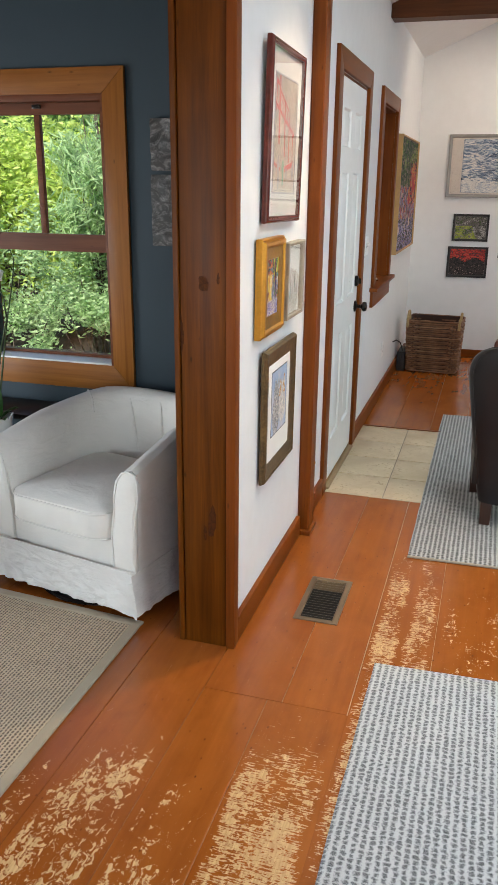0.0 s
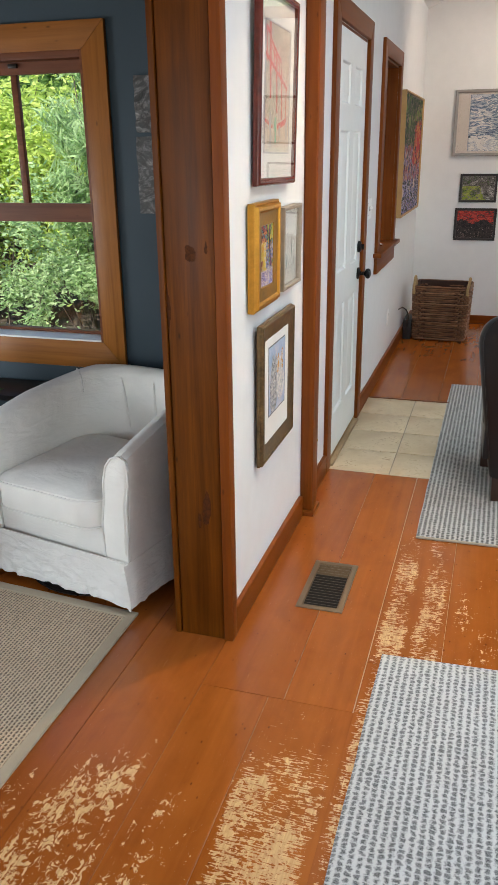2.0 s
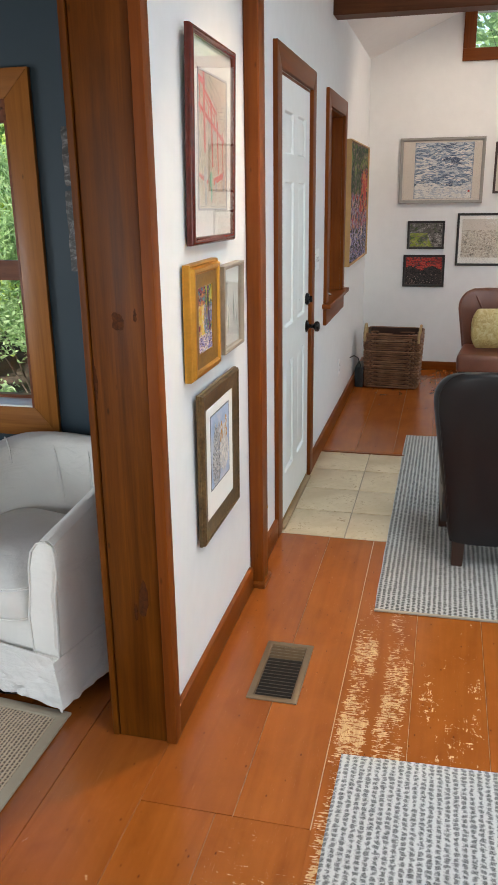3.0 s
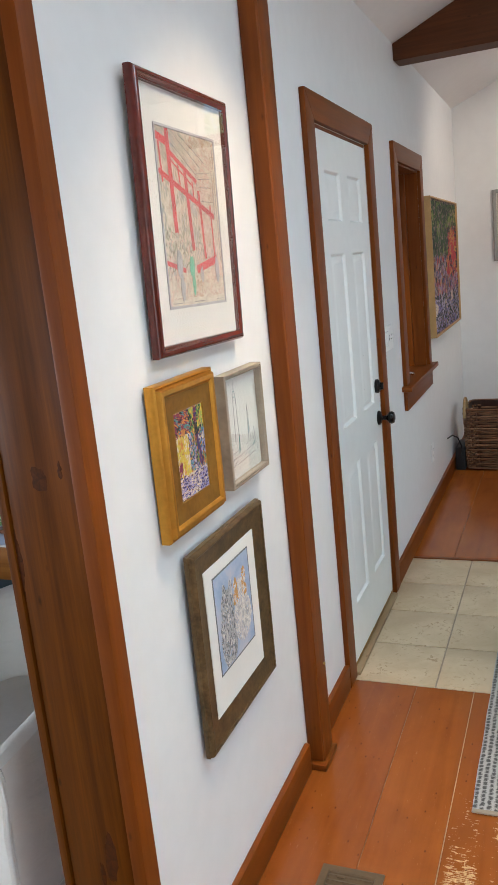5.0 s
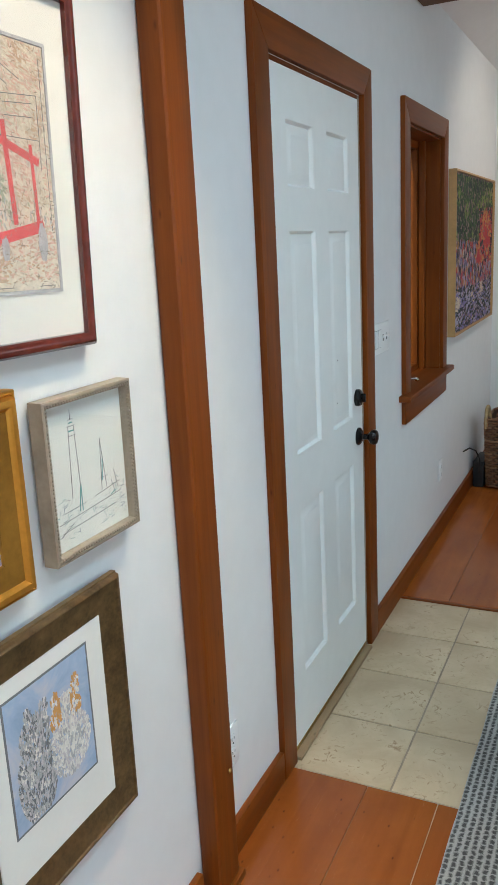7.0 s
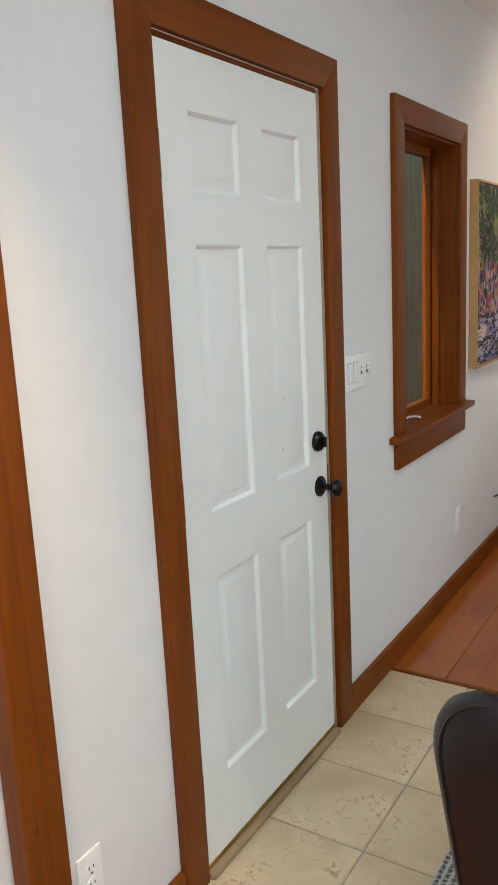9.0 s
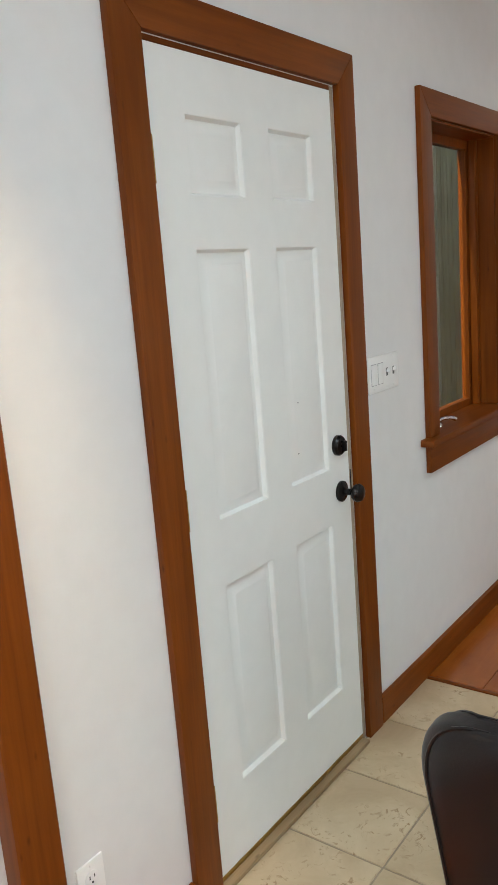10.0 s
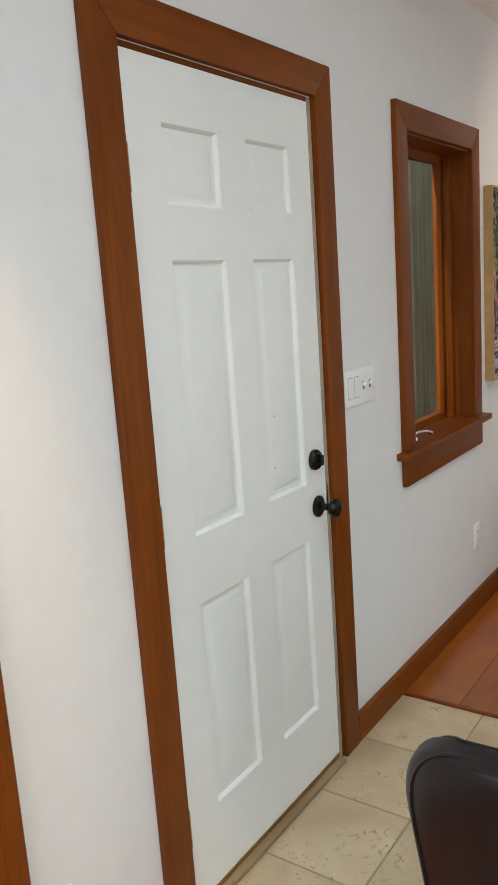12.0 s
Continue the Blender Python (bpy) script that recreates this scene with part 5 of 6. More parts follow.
picture(on_north(1.055, 1.50, 1.53, 1.94), "picture in a brown wooden frame", DARKWOOD, R, mat=SILK, group="gable wall pictures")

# bark relief on the blue wall
art = thing("wall_relief", pose(0, 0, 0), "two stacked grey bark-textured panels on the blue wall", "wall art")
for z0, z1, d in ((1.300, 1.585, 0.030), (1.600, 1.800, 0.024)):
    rows = []
    for i in range(24):
        x = -0.632 + i / 23 * 0.26
        rows.append([(x, BLUE_Y - d - 0.010 * noise.noise((x * 20, 0, (z0 + j / 30 * (z1 - z0)) * 26)), z0 + j / 30 * (z1 - z0)) for j in range(31)])
    bm = grid_skin(rows)
    r = bmesh.ops.extrude_face_region(bm, geom=bm.faces[:])
    for v in (g for g in r["geom"] if isinstance(g, bmesh.types.BMVert)):
        v.co.y = BLUE_Y - 0.001
    part("panel", bm, BIRCH, art)


# ---- armchair ----
chair = thing("tub_armchair", pose(-0.650, 2.680, -0.008, 0, 0, -12.0), "white cotton slipcovered tub armchair on a black swivel base", "armchair")
HW, HD, TH = 0.352, 0.355, 0.105


def tub(t, inset):
    """Plan of the tub wall: t from -1 (front of one arm) over 0 (back) to 1; inset inwards."""
    a, b = HW - inset, HD - inset
    s = abs(t)
    if s > 0.62:
        return Vector((math.copysign(a, t), -HD + 0.02 + (1 - s) / 0.38 * (HD - 0.02 - 0.04), 0))
    q = s / 0.62 * math.pi / 2
    e = 0.72
    return Vector((math.copysign(a * math.sin(q) ** e, t), -0.04 + (b + 0.04) * math.cos(q) ** e, 0))


def tub_top(t):
    s = abs(t)
    return 0.705 - 0.105 * max(0.0, (s - 0.28) / 0.72) ** 1.25


N = 64
rows = []
for i in range(N + 1):
    t = -1 + 2 * i / N
    top = tub_top(t)
    row = []
    for inset, z in ((0.0, 0.16), (-0.004, 0.28), (-0.004, 0.42), (0.0, top - 0.10), (0.004, top - 0.035), (0.016, top - 0.010), (0.04, top), (0.068, top - 0.006), (0.090, top - 0.028), (0.102, top - 0.08), (0.108, 0.46), (0.115, 0.34)):
        p = tub(t, inset - 0.030 * max(0.0, abs(t) - 0.45) / 0.55 * max(0.0, (z - 0.30) / 0.30) ** 1.5)
        k = noise.noise((p.x * 7, p.y * 7, z * 5)) * 0.006
        row.append((p.x * (1 + k), p.y * (1 + k), z))
    rows.append(row)
bm = grid_skin(rows)
bmesh.ops.holes_fill(bm, edges=[e for e in bm.edges if len(e.link_faces) == 1])
part("shell", bm, LINEN, chair)


def panel_outline(s):
    t = s * 1.0
    top = tub_top(t)
    pts = [(0.004, 0.205), (-0.002, 0.32), (0.004, 0.42), (-0.003, 0.50), (0.004, top - 0.045), (0.018, top - 0.014), (0.045, top - 0.003), (0.075, top - 0.012), (0.094, top - 0.045), (0.102, 0.50), (0.098, 0.42), (0.106, 0.33), (0.102, 0.205)]
    return [Vector((s * (HW - i + 0.030 * max(0.0, (z - 0.30) / 0.30) ** 1.5), -HD + 0.016, z)) for i, z in pts]


for s in (-1, 1):
    pts = panel_outline(s)
    bm = bmesh.new()
    mid = sum(pts, Vector()) / len(pts)
    rings = [[bm.verts.new(p + Vector((0, 0.012, 0))) for p in pts], [bm.verts.new(p) for p in pts], [bm.verts.new(mid + (p - mid) * 0.8 + Vector((0, -0.010, 0))) for p in pts]]
    for a, b in zip(rings, rings[1:]):
        for k in range(len(pts)):
            bm.faces.new((a[k], a[(k + 1) % len(pts)], b[(k + 1) % len(pts)], b[k]))
    bm.faces.new(rings[-1])
    part("arm_front", bm, LINEN, chair)
    loop = [p + Vector((noise.noise((p.z * 24, s, 0)) * 0.012, -0.004, 0)) for p in pts]
    part("piping", tube(loop, 0.0038, 8, closed=True), PIPING, chair, "white corded seam")
    line = [tub(t / 40, 0.004) + Vector((0, 0, tub_top(t / 40) - 0.034)) for t in range(int(40 * s * 0.42), 41 * s, s)]
    part("piping", tube(line, 0.0032, 8), PIPING, chair)
for t0 in (-0.40, 0.40):
    line = [tub(t0, i) + Vector((0, 0, tub_top(t0) + dz)) for i, dz in ((0.004, -0.05), (0.010, -0.02), (0.03, 0.001), (0.06, 0.001), (0.090, -0.022), (0.104, -0.08))]
    part("piping", tube(line, 0.003, 8), PIPING, chair)
for t0, lean in ((-0.11, 0.05), (0.05, 0.02)):
    line = [tub(t0 + lean * k / 5, 0.101 + 0.0015 * k) + Vector((0, 0, tub_top(t0) - 0.035 - 0.048 * k)) for k in range(6)]
    part("fold", tube(line, [0.001, 0.006, 0.008, 0.008, 0.005, 0.001], 8), LINEN, chair)
# seat cushion
bm = bmesh.new()
pts = []
for k in range(48):
    a = 2 * math.pi * k / 48
    c, s = math.cos(a), math.sin(a)
    pts.append((math.copysign(abs(c) ** 0.30, c) * 0.252, math.copysign(abs(s) ** 0.30, s) * 0.285 - 0.090))
prof = [(0.86, 0.300), (0.97, 0.305), (1.0, 0.322), (1.0, 0.365), (1.0, 0.405), (0.985, 0.420), (0.90, 0.432), (0.6, 0.445), (0.25, 0.450)]
rows = [[(x * k, (y + 0.085) * k - 0.085, z + 0.004 * noise.noise((x * 8, y * 8, z * 3))) for x, y in pts] for k, z in prof]
grid_skin(rows, bm, closed=True)
bmesh.ops.holes_fill(bm, edges=[e for e in bm.edges if len(e.link_faces) == 1])
cushion = part("seat_cushion", bm, LINEN, chair)
for z in (0.414, 0.314):
    part("piping", tube([(x * 1.004, (y + 0.085) * 1.004 - 0.085, z + 0.009 * noise.noise((x * 13, y * 13, 2))) for x, y in pts], 0.0036, 8, closed=True), PIPING, cushion)
# front rail below the cushion
part("front_panel", box(-0.25, 0.25, -HD + 0.020, -HD + 0.09, 0.17, 0.318, 0.012, 3), LINEN, chair)
# skirt: closed sheets of cloth, hanging in uneven folds
def cloth(rows, inward):
    """Thickens a sheet of points: inward(p) is the way to its back."""
    ring = [row + [p + inward(p) * 0.004 for p in reversed(row)] for row in rows]
    bm = grid_skin(ring, closed=True)
    bmesh.ops.holes_fill(bm, edges=[e for e in bm.edges if len(e.link_faces) == 1])
    return bm


rows = []
M = 150
for i in range(M + 1):
    t = -1.06 + 2.12 * i / M
    row = []
    for z in (0.212, 0.200, 0.17, 0.14, 0.11, 0.08, 0.05):
        k = (0.212 - z) / 0.162
        p = tub(t, -0.007 - 0.022 * k)
        w = noise.noise((t * 9, z * 3, 5.1)) * 0.016 * k + noise.noise((t * 34, z * 22, 2.2)) * 0.010 * k
        d = p.normalized()
        row.append(Vector((p.x + d.x * w, p.y + d.y * w, z + 0.012 * k * noise.noise((t * 12, 0, 9)))))
    rows.append(row)
part("skirt", cloth(rows, lambda p: -Vector((p.x, p.y, 0)).normalized()), CRUMPLED, chair, "crumpled white cotton skirt")
rows = []
for i in range(91):
    x = -HW - 0.006 + (2 * HW + 0.012) * i / 90
    row = []
    for j in range(15):
        k = j / 14
        z = 0.206 - 0.158 * k
        w = noise.noise((x * 12, z * 8, 3.3)) * 0.014 * k + noise.noise((x * 26, z * 40, 8.0)) * 0.013 * k ** 0.6 + noise.noise((x * 60, z * 75, 1.0)) * 0.006 * k ** 0.6
        row.append(Vector((x * (1 + 0.035 * k), -HD + 0.004 - 0.024 * k + w, z + 0.014 * k * noise.noise((x * 6, 0, 4)) - 0.010 * k * (x / HW) ** 4)))
    rows.append(row)
part("front_skirt", cloth(rows, lambda p: Vector((0, 1, 0))), CRUMPLED, chair, "crumpled white cotton skirt")
part("piping", tube([(-HW + 0.02 + i * (2 * HW - 0.04) / 20, -HD - 0.003, 0.208 + 0.003 * noise.noise((i * 0.7, 0, 1))) for i in range(21)], 0.0036, 8), PIPING, chair)
part("swivel_base", lathe([(0.0, 0.0085), (0.280, 0.0085), (0.298, 0.017), (0.302, 0.024), (0.292, 0.032), (0.0, 0.034)], 56, m=pose(0.02, -0.075, 0)), BLACK, chair, "round black swivel base")
part("pedestal", lathe([(0.06, 0.034), (0.06, 0.20)], 24), BLACK, chair)

# second slipcovered seat beside the stool
chair2 = thing("slipcovered_chair", pose(-1.645, 2.28, 0.0, 0, 0, 60), "white slipcovered seat beside the ceramic stool", "armchair")
part("body", box(-0.30, 0.30, -0.24, 0.24, 0.16, 0.52, 0.05, 4), LINEN, chair2)
part("backrest", box(-0.30, 0.30, 0.14, 0.26, 0.40, 0.78, 0.05, 4), LINEN, chair2)
rows = []
for i in range(97):
    a = 2 * math.pi * i / 96
    c, s = math.cos(a), math.sin(a)
    x, y = math.copysign(abs(c) ** 0.3, c) * 0.30, math.copysign(abs(s) ** 0.3, s) * 0.245
    rows.append([(x * (1 + 0.05 * k + 0.03 * k * noise.noise((a * 4, k, 0))), y * (1 + 0.05 * k + 0.03 * k * noise.noise((a * 4, k, 3))), 0.26 - 0.245 * k) for k in (0, 0.3, 0.6, 1)])
part("skirt", grid_skin(rows), LINEN, chair2)

# ceramic garden stool
stool = thing("garden_stool", pose(-1.285, 2.685, 0.0), "white glazed ceramic drum stool with pressed diamond pattern", "stool")
prof = [(0.128, 0.0), (0.134, 0.006), (0.138, 0.03), (0.148, 0.10), (0.152, 0.19), (0.149, 0.30), (0.138, 0.38), (0.132, 0.405), (0.128, 0.425), (0.112, 0.440), (0.0, 0.444)]
part("drum", lathe(prof, 56), CERAMIC, stool)
bm = bmesh.new()


def drum_r(z):
    for (r0, z0), (r1, z1) in zip(prof, prof[1:]):
        if z0 <= z <= z1:
            return r0 + (r1 - r0) * (z - z0) / (z1 - z0)
    return 0.13


def drum_point(a, z, lift):
    r = drum_r(z) + lift
    return Vector((r * math.cos(a), r * math.sin(a), z))


for k in range(18):
    for turn in (-1, 1):
        pts = [drum_point(2 * math.pi * (k / 18 + turn * q / 40 * 0.42), 0.030 + q / 40 * 0.350, 0.0008) for q in range(41)]
        tube(pts, 0.0030, 6, bm)
for k in range(36):
    pts = [drum_point(2 * math.pi * (k + 0.5) / 36, 0.030 + q / 20 * 0.350, 0.0) for q in range(21)]
    tube(pts, 0.0016, 5, bm)
for j in range(16):
    pts = [drum_point(2 * math.pi * q / 72, 0.030 + (j + 0.5) * 0.350 / 16, 0.0) for q in range(72)]
    tube(pts, 0.0016, 5, bm, closed=True)
relief = part("diamond_relief", bm, CERAMIC, stool, "raised diamond pattern")
tagged(relief, kind="stuff")

# orchid on the stool
orchid = thing("potted_orchid", pose(-1.228, 2.700, 0.444), "white moth orchid in a plain white pot on the stool", "plant")
part("pot", lathe([(0.058, 0.0), (0.062, 0.004), (0.075, 0.10), (0.082, 0.150), (0.082, 0.156), (0.077, 0.157), (0.072, 0.150), (0.066, 0.11), (0.0, 0.108)], 40), POT, orchid, "plain white tapered pot")
part("bark_mix", lathe([(0.0, 0.122), (0.03, 0.126), (0.068, 0.118), (0.07, 0.110)], 20), BARK, orchid)


def strap_leaf(base, heading, length, width, rise, droop):
    rows = []
    for i in range(15):
        u = i / 14
        wd = width * math.sin(math.pi * min(1, 0.12 + 0.88 * u) ** 0.8) ** 0.7 if u < 1 else 0.002
        c = Vector((math.cos(heading) * length * u * math.cos(rise), math.sin(heading) * length * u * math.cos(rise), length * u * math.sin(rise) - droop * u * u))
        side = Vector((-math.sin(heading), math.cos(heading), 0))
        rows.append([Vector(base) + c + side * wd * k + Vector((0, 0, 0.35 * abs(k) * wd)) for k in (-1, -0.6, 0, 0.6, 1)])
    bm = grid_skin(rows)
    bmesh.ops.solidify(bm, geom=bm.faces[:], thickness=0.0025)
    return bm


for hd, ln, wd, rs, dr in ((205, 0.26, 0.046, 1.40, 0.0), (305, 0.27, 0.046, 1.42, 0.0), (235, 0.19, 0.048, 0.85, 0.03), (20, 0.16, 0.036, 0.9, 0.05), (150, 0.12, 0.03, 0.9, 0.05), (330, 0.13, 0.034, 0.7, 0.04)):
    part("leaf", strap_leaf((0.012 * math.cos(radians(hd)), 0.012 * math.sin(radians(hd)), 0.115), radians(hd), ln, wd, rs, dr), ORCHID_LEAF, orchid)
stemA = [(0.0, 0.0, 0.12), (0.04, -0.01, 0.28), (0.085, -0.02, 0.46), (0.130, -0.03, 0.58), (0.130, -0.04, 0.67), (0.112, -0.05, 0.73), (0.075, -0.06, 0.755), (0.035, -0.07, 0.735), (0.010, -0.075, 0.66), (0.005, -0.075, 0.52)]
part("stem", tube(stemA, [0.004, 0.0038, 0.0035, 0.0033, 0.003, 0.003, 0.0028, 0.0026, 0.0024, 0.002], 8), STEM, orchid)
part("stem", tube([(0.01, 0.01, 0.12), (0.06, 0.0, 0.32), (0.115, -0.01, 0.56), (0.160, -0.01, 0.74), (0.172, -0.01, 0.82), (0.155, -0.01, 0.855), (0.140, -0.01, 0.845)], [0.004, 0.0036, 0.003, 0.0026, 0.0022, 0.0018, 0.0012], 8), STEM, orchid)
part("stake", tube([(-0.045, -0.02, 0.12), (-0.055, -0.05, 0.36), (-0.055, -0.06, 0.60)], 0.0026, 6), BARK, orchid)
part("root", tube([(0.05, 0.0, 0.13), (0.09, -0.01, 0.16), (0.115, -0.02, 0.185)], [0.004, 0.004, 0.003], 8), GREY_INK, orchid)
part("root", tube([(-0.04, -0.03, 0.13), (-0.085, -0.05, 0.165)], [0.004, 0.003], 8), GREY_INK, orchid)
rng = random.Random(12)
for x, y, z, size, hd, tilt in ((-0.055, -0.09, 0.735, 0.036, 245, 10), (0.010, -0.09, 0.770, 0.046, 280, 0), (0.060, -0.085, 0.760, 0.046, 300, 5), (-0.015, -0.10, 0.715, 0.040, 260, -10), (0.030, -0.09, 0.700, 0.040, 290, -15), (-0.085, -0.09, 0.655, 0.036, 235, 0), (-0.012, -0.09, 0.610, 0.034, 275, -35)):
    bm = bmesh.new()
    for k, (ang, ln, wd) in enumerate(((90, 1.0, 0.42), (210, 0.95, 0.42), (330, 0.95, 0.42), (15, 1.05, 0.72), (165, 1.05, 0.72))):
        a = radians(ang)
        d, s = Vector((math.cos(a), 0, math.sin(a))), Vector((-math.sin(a), 0, math.cos(a)))
        rows = []
        for i in range(7):
            u = i / 6
            w = wd * size * math.sin(math.pi * (0.06 + 0.94 * u) ** 0.75) if i < 6 else 0.001
            rows.append([d * size * ln * u + s * w * q + Vector((0, -0.25 * size * (u - u * u * 1.6) + 0.004 * (k > 2), 0)) for q in (-1, -0.5, 0, 0.5, 1)])
        grid_skin(rows, bm)
    flower = part("flower", bm, PETAL, orchid, "white five-petalled orchid flower")
    flower.matrix_basis = pose(x + 0.055, y, z, tilt, 0, hd - 270)
    lip = part("lip", lathe([(0.0, 0.0), (0.006, 0.003), (0.005, 0.010), (0.0, 0.014)], 10, m=pose(0, -0.004, 0, 90, 0, 0)), LIP, flower)
for x, y, z, r in ((-0.065, -0.085, 0.53, 0.011), (-0.042, -0.085, 0.49, 0.008), (-0.045, -0.085, 0.465, 0.006)):
    part("bud", lathe([(0.0, -r), (r * 0.8, -r * 0.5), (r, 0.0), (r * 0.75, r * 0.6), (0.0, r * 1.2)], 12, m=pose(x + 0.055, y, z)), BUD, orchid)

# low dark shelf below the window
shelf = thing("low_shelf", pose(0, 0, 0), "low dark wooden shelf with magazines under the window", "shelf")
part("top_board", box(-2.25, -1.12, 2.845, 3.085, 0.545, 0.570, 0.004), SHELF, shelf)
part("middle_board", box(-2.23, -1.14, 2.850, 3.080, 0.290, 0.312, 0.003), SHELF, shelf)
part("bottom_board", box(-2.23, -1.14, 2.850, 3.080, 0.04, 0.062, 0.003), SHELF, shelf)
for x in (-2.25, -1.145):
    part("side_board", box(x, x + 0.025, 2.845, 3.085, 0.0, 0.545, 0.003), SHELF, shelf)
rng = random.Random(5)
for z0 in (0.3122, 0.0622):
    z = z0
    for k in range(5):
        t = rng.uniform(0.012, 0.03)
        solid("magazine", box(-1.62 + rng.uniform(-0.02, 0.02), -1.32 + rng.uniform(-0.02, 0.02), 2.86, 3.05, z, z + t, 0.002, 1), BOOK, "faded magazine lying on the dark shelf", "magazine", "magazines on the shelf")
        z += t + 0.0005

# ---- leather chairs ----
def club_chair(name, m, leather, label, tufted=False):
    """High-backed leather dining chair, wider at the top of its curved back. Its back is at local -y."""
    ob = thing(name, m, label, "chair")
    K, R, top = 26, 0.15, 0.862
    pts = []
    for i in range(K + 1):
        v = math.sin(i / K * math.pi / 2)
        z = 0.12 + (top - 0.12) * v
        q = max(0.0, (z - (top - R)) / R)
        k = math.sqrt(max(0.0, 1 - q * q))
        half = 0.185 + 0.118 * v ** 0.9
        h = half - R * 0.85 * (1 - k)
        th = 0.046 * (0.30 + 0.70 * k ** 0.6)
        ring = []
        for j in range(32):
            a = 2 * math.pi * (j + 0.5) / 32
            c, s = math.cos(a), math.sin(a)
            x = math.copysign(abs(c) ** 0.30, c) * h
            y = math.copysign(abs(s) ** 0.50, s) * th
            ring.append((x, y - 0.075 * v ** 1.4 + 0.085 * (abs(x) / 0.30) ** 2.2, z + 0.012 * (1 - (x / h) ** 2) * v))
        pts.append(ring)
    bm = grid_skin(pts, closed=True)
    bmesh.ops.holes_fill(bm, edges=[e for e in bm.edges if len(e.link_faces) == 1])
    back = part("backrest", bm, leather, ob)
    for j0, j1 in ((19, 28), (12, 3)):
        line = [pts[i][j0] for i in range(2, K)] + [pts[i][j1] for i in range(K - 1, 1, -1)]
        part("piping", tube(line, 0.0034, 6), leather, back)
    if tufted:
        for x, z in ((-0.10, 0.70), (0.10, 0.70), (0.0, 0.60), (-0.10, 0.50), (0.10, 0.50)):
            part("button", lathe([(0.014, 0.0), (0.010, 0.006), (0.0, 0.008)], 12, m=pose(x, 0.005, z, -90, 0, 0)), leather, back)
        for x0, z0, x1, z1 in ((-0.10, 0.70, 0.0, 0.60), (0.0, 0.60, 0.10, 0.70), (-0.10, 0.50, 0.0, 0.60), (0.0, 0.60, 0.10, 0.50), (-0.10, 0.70, -0.16, 0.82), (0.10, 0.70, 0.16, 0.82)):
            part("fold", tube([(x0, 0.004, z0), ((x0 + x1) / 2, 0.008, (z0 + z1) / 2), (x1, 0.004, z1)], [0.004, 0.008, 0.004], 6), leather, back)
    part("seat", box(-0.235, 0.235, 0.03, 0.50, 0.34, 0.47, 0.035, 4), leather, ob)
    part("seat_frame", box(-0.225, 0.225, 0.0, 0.48, 0.20, 0.345, 0.012), leather, ob)
    for x, y in ((-0.145, 0.02), (0.145, 0.02), (-0.19, 0.44), (0.19, 0.44)):
        bm = box(-0.030, 0.030, -0.030, 0.030, 0.0, 0.21, 0.005)
        for v in bm.verts:
            if v.co.z < 0.1:
                v.co.x *= 0.8
                v.co.y *= 0.8
        leg = part("leg", bm, DARKWOOD, ob)
        leg.location = (x, y, 0.0)
    return ob


club_chair("leather_chair", pose(0.982, 3.570, 0.012, 0, 0, 2), LEATHER, "black leather dining chair with piped curved back on the rug")
club_chair("leather_chair", pose(1.105, 6.42, 0.0, 0, 0, 174), COGNAC, "brown leather tub chair with a buttoned back against the gable end", True)
cushion = thing("throw_cushion", pose(1.06, 6.16, 0.485, 0, 0, 10), "pale gold patterned cloth cushion on the brown leather chair", "cushion")
bm = bmesh.new()
rows = []
for i in range(13):
    v = -1 + i / 6
    r = max(0.02, 1 - abs(v) ** 3)
    rows.append([(math.copysign(abs(math.cos(a)) ** 0.6, math.cos(a)) * 0.15 * (0.72 + 0.28 * r), math.copysign(abs(math.sin(a)) ** 0.7, math.sin(a)) * 0.055 * r, 0.14 + v * 0.14) for a in (2 * math.pi * k / 24 for k in range(24))])
grid_skin(rows, bm, closed=True)
bmesh.ops.holes_fill(bm, edges=[e for e in bm.edges if len(e.link_faces) == 1])
part("pillow", bm, CUSHION, cushion)

# ---- wicker basket ----
basket = thing("wicker_basket", pose(0.328, 6.960, 0.0, 0, 0, -3), "square brown willow basket with rope handles by the wall", "basket")
W0, W1, D0, D1, HB = 0.205, 0.222, 0.165, 0.180, 0.460


def basket_at(u, v, out):
    """Point on the basket's wall: u once round, v from foot to rim."""
    a, b = W0 + (W1 - W0) * v + out, D0 + (D1 - D0) * v + out
    q = u * 2 * math.pi
    c, s = math.cos(q), math.sin(q)
    return Vector((math.copysign(abs(c) ** 0.22, c) * a, math.copysign(abs(s) ** 0.22, s) * b, 0.008 + v * (HB - 0.008)))


part("lining", grid_skin([[basket_at(k / 64, v, -0.008) for k in range(64)] for v in (0.0, 0.5, 0.985)], closed=True), DARKWOOD, basket)
part("foot_board", box(-W0 + 0.01, W0 - 0.01, -D0 + 0.01, D0 - 0.01, 0.004, 0.012), DARKWOOD, basket)
rng = random.Random(3)
RODS = [plain("willow rod tone", c, 0.55, vary=0.5, scale=16, fine=160) for c in ((0.20, 0.094, 0.044), (0.125, 0.056, 0.027), (0.29, 0.155, 0.080))]
courses = 26
for j in range(courses):
    v = (j + 0.5) / courses
    pts = []
    for k in range(196):
        u = k / 196
        wave = math.sin(u * 2 * math.pi * 14 + (j % 2) * math.pi) * 0.014 if j not in (0, 8, 17, courses - 2, courses - 1) else 0.010
        pts.append(basket_at(u, min(1.0, v + 0.004 * noise.noise((u * 12, j * 0.7, 0))), wave))
    part("rod", tube(pts, 0.0070, 6, closed=True), RODS[0 if rng.random() < 0.75 else 2], basket)
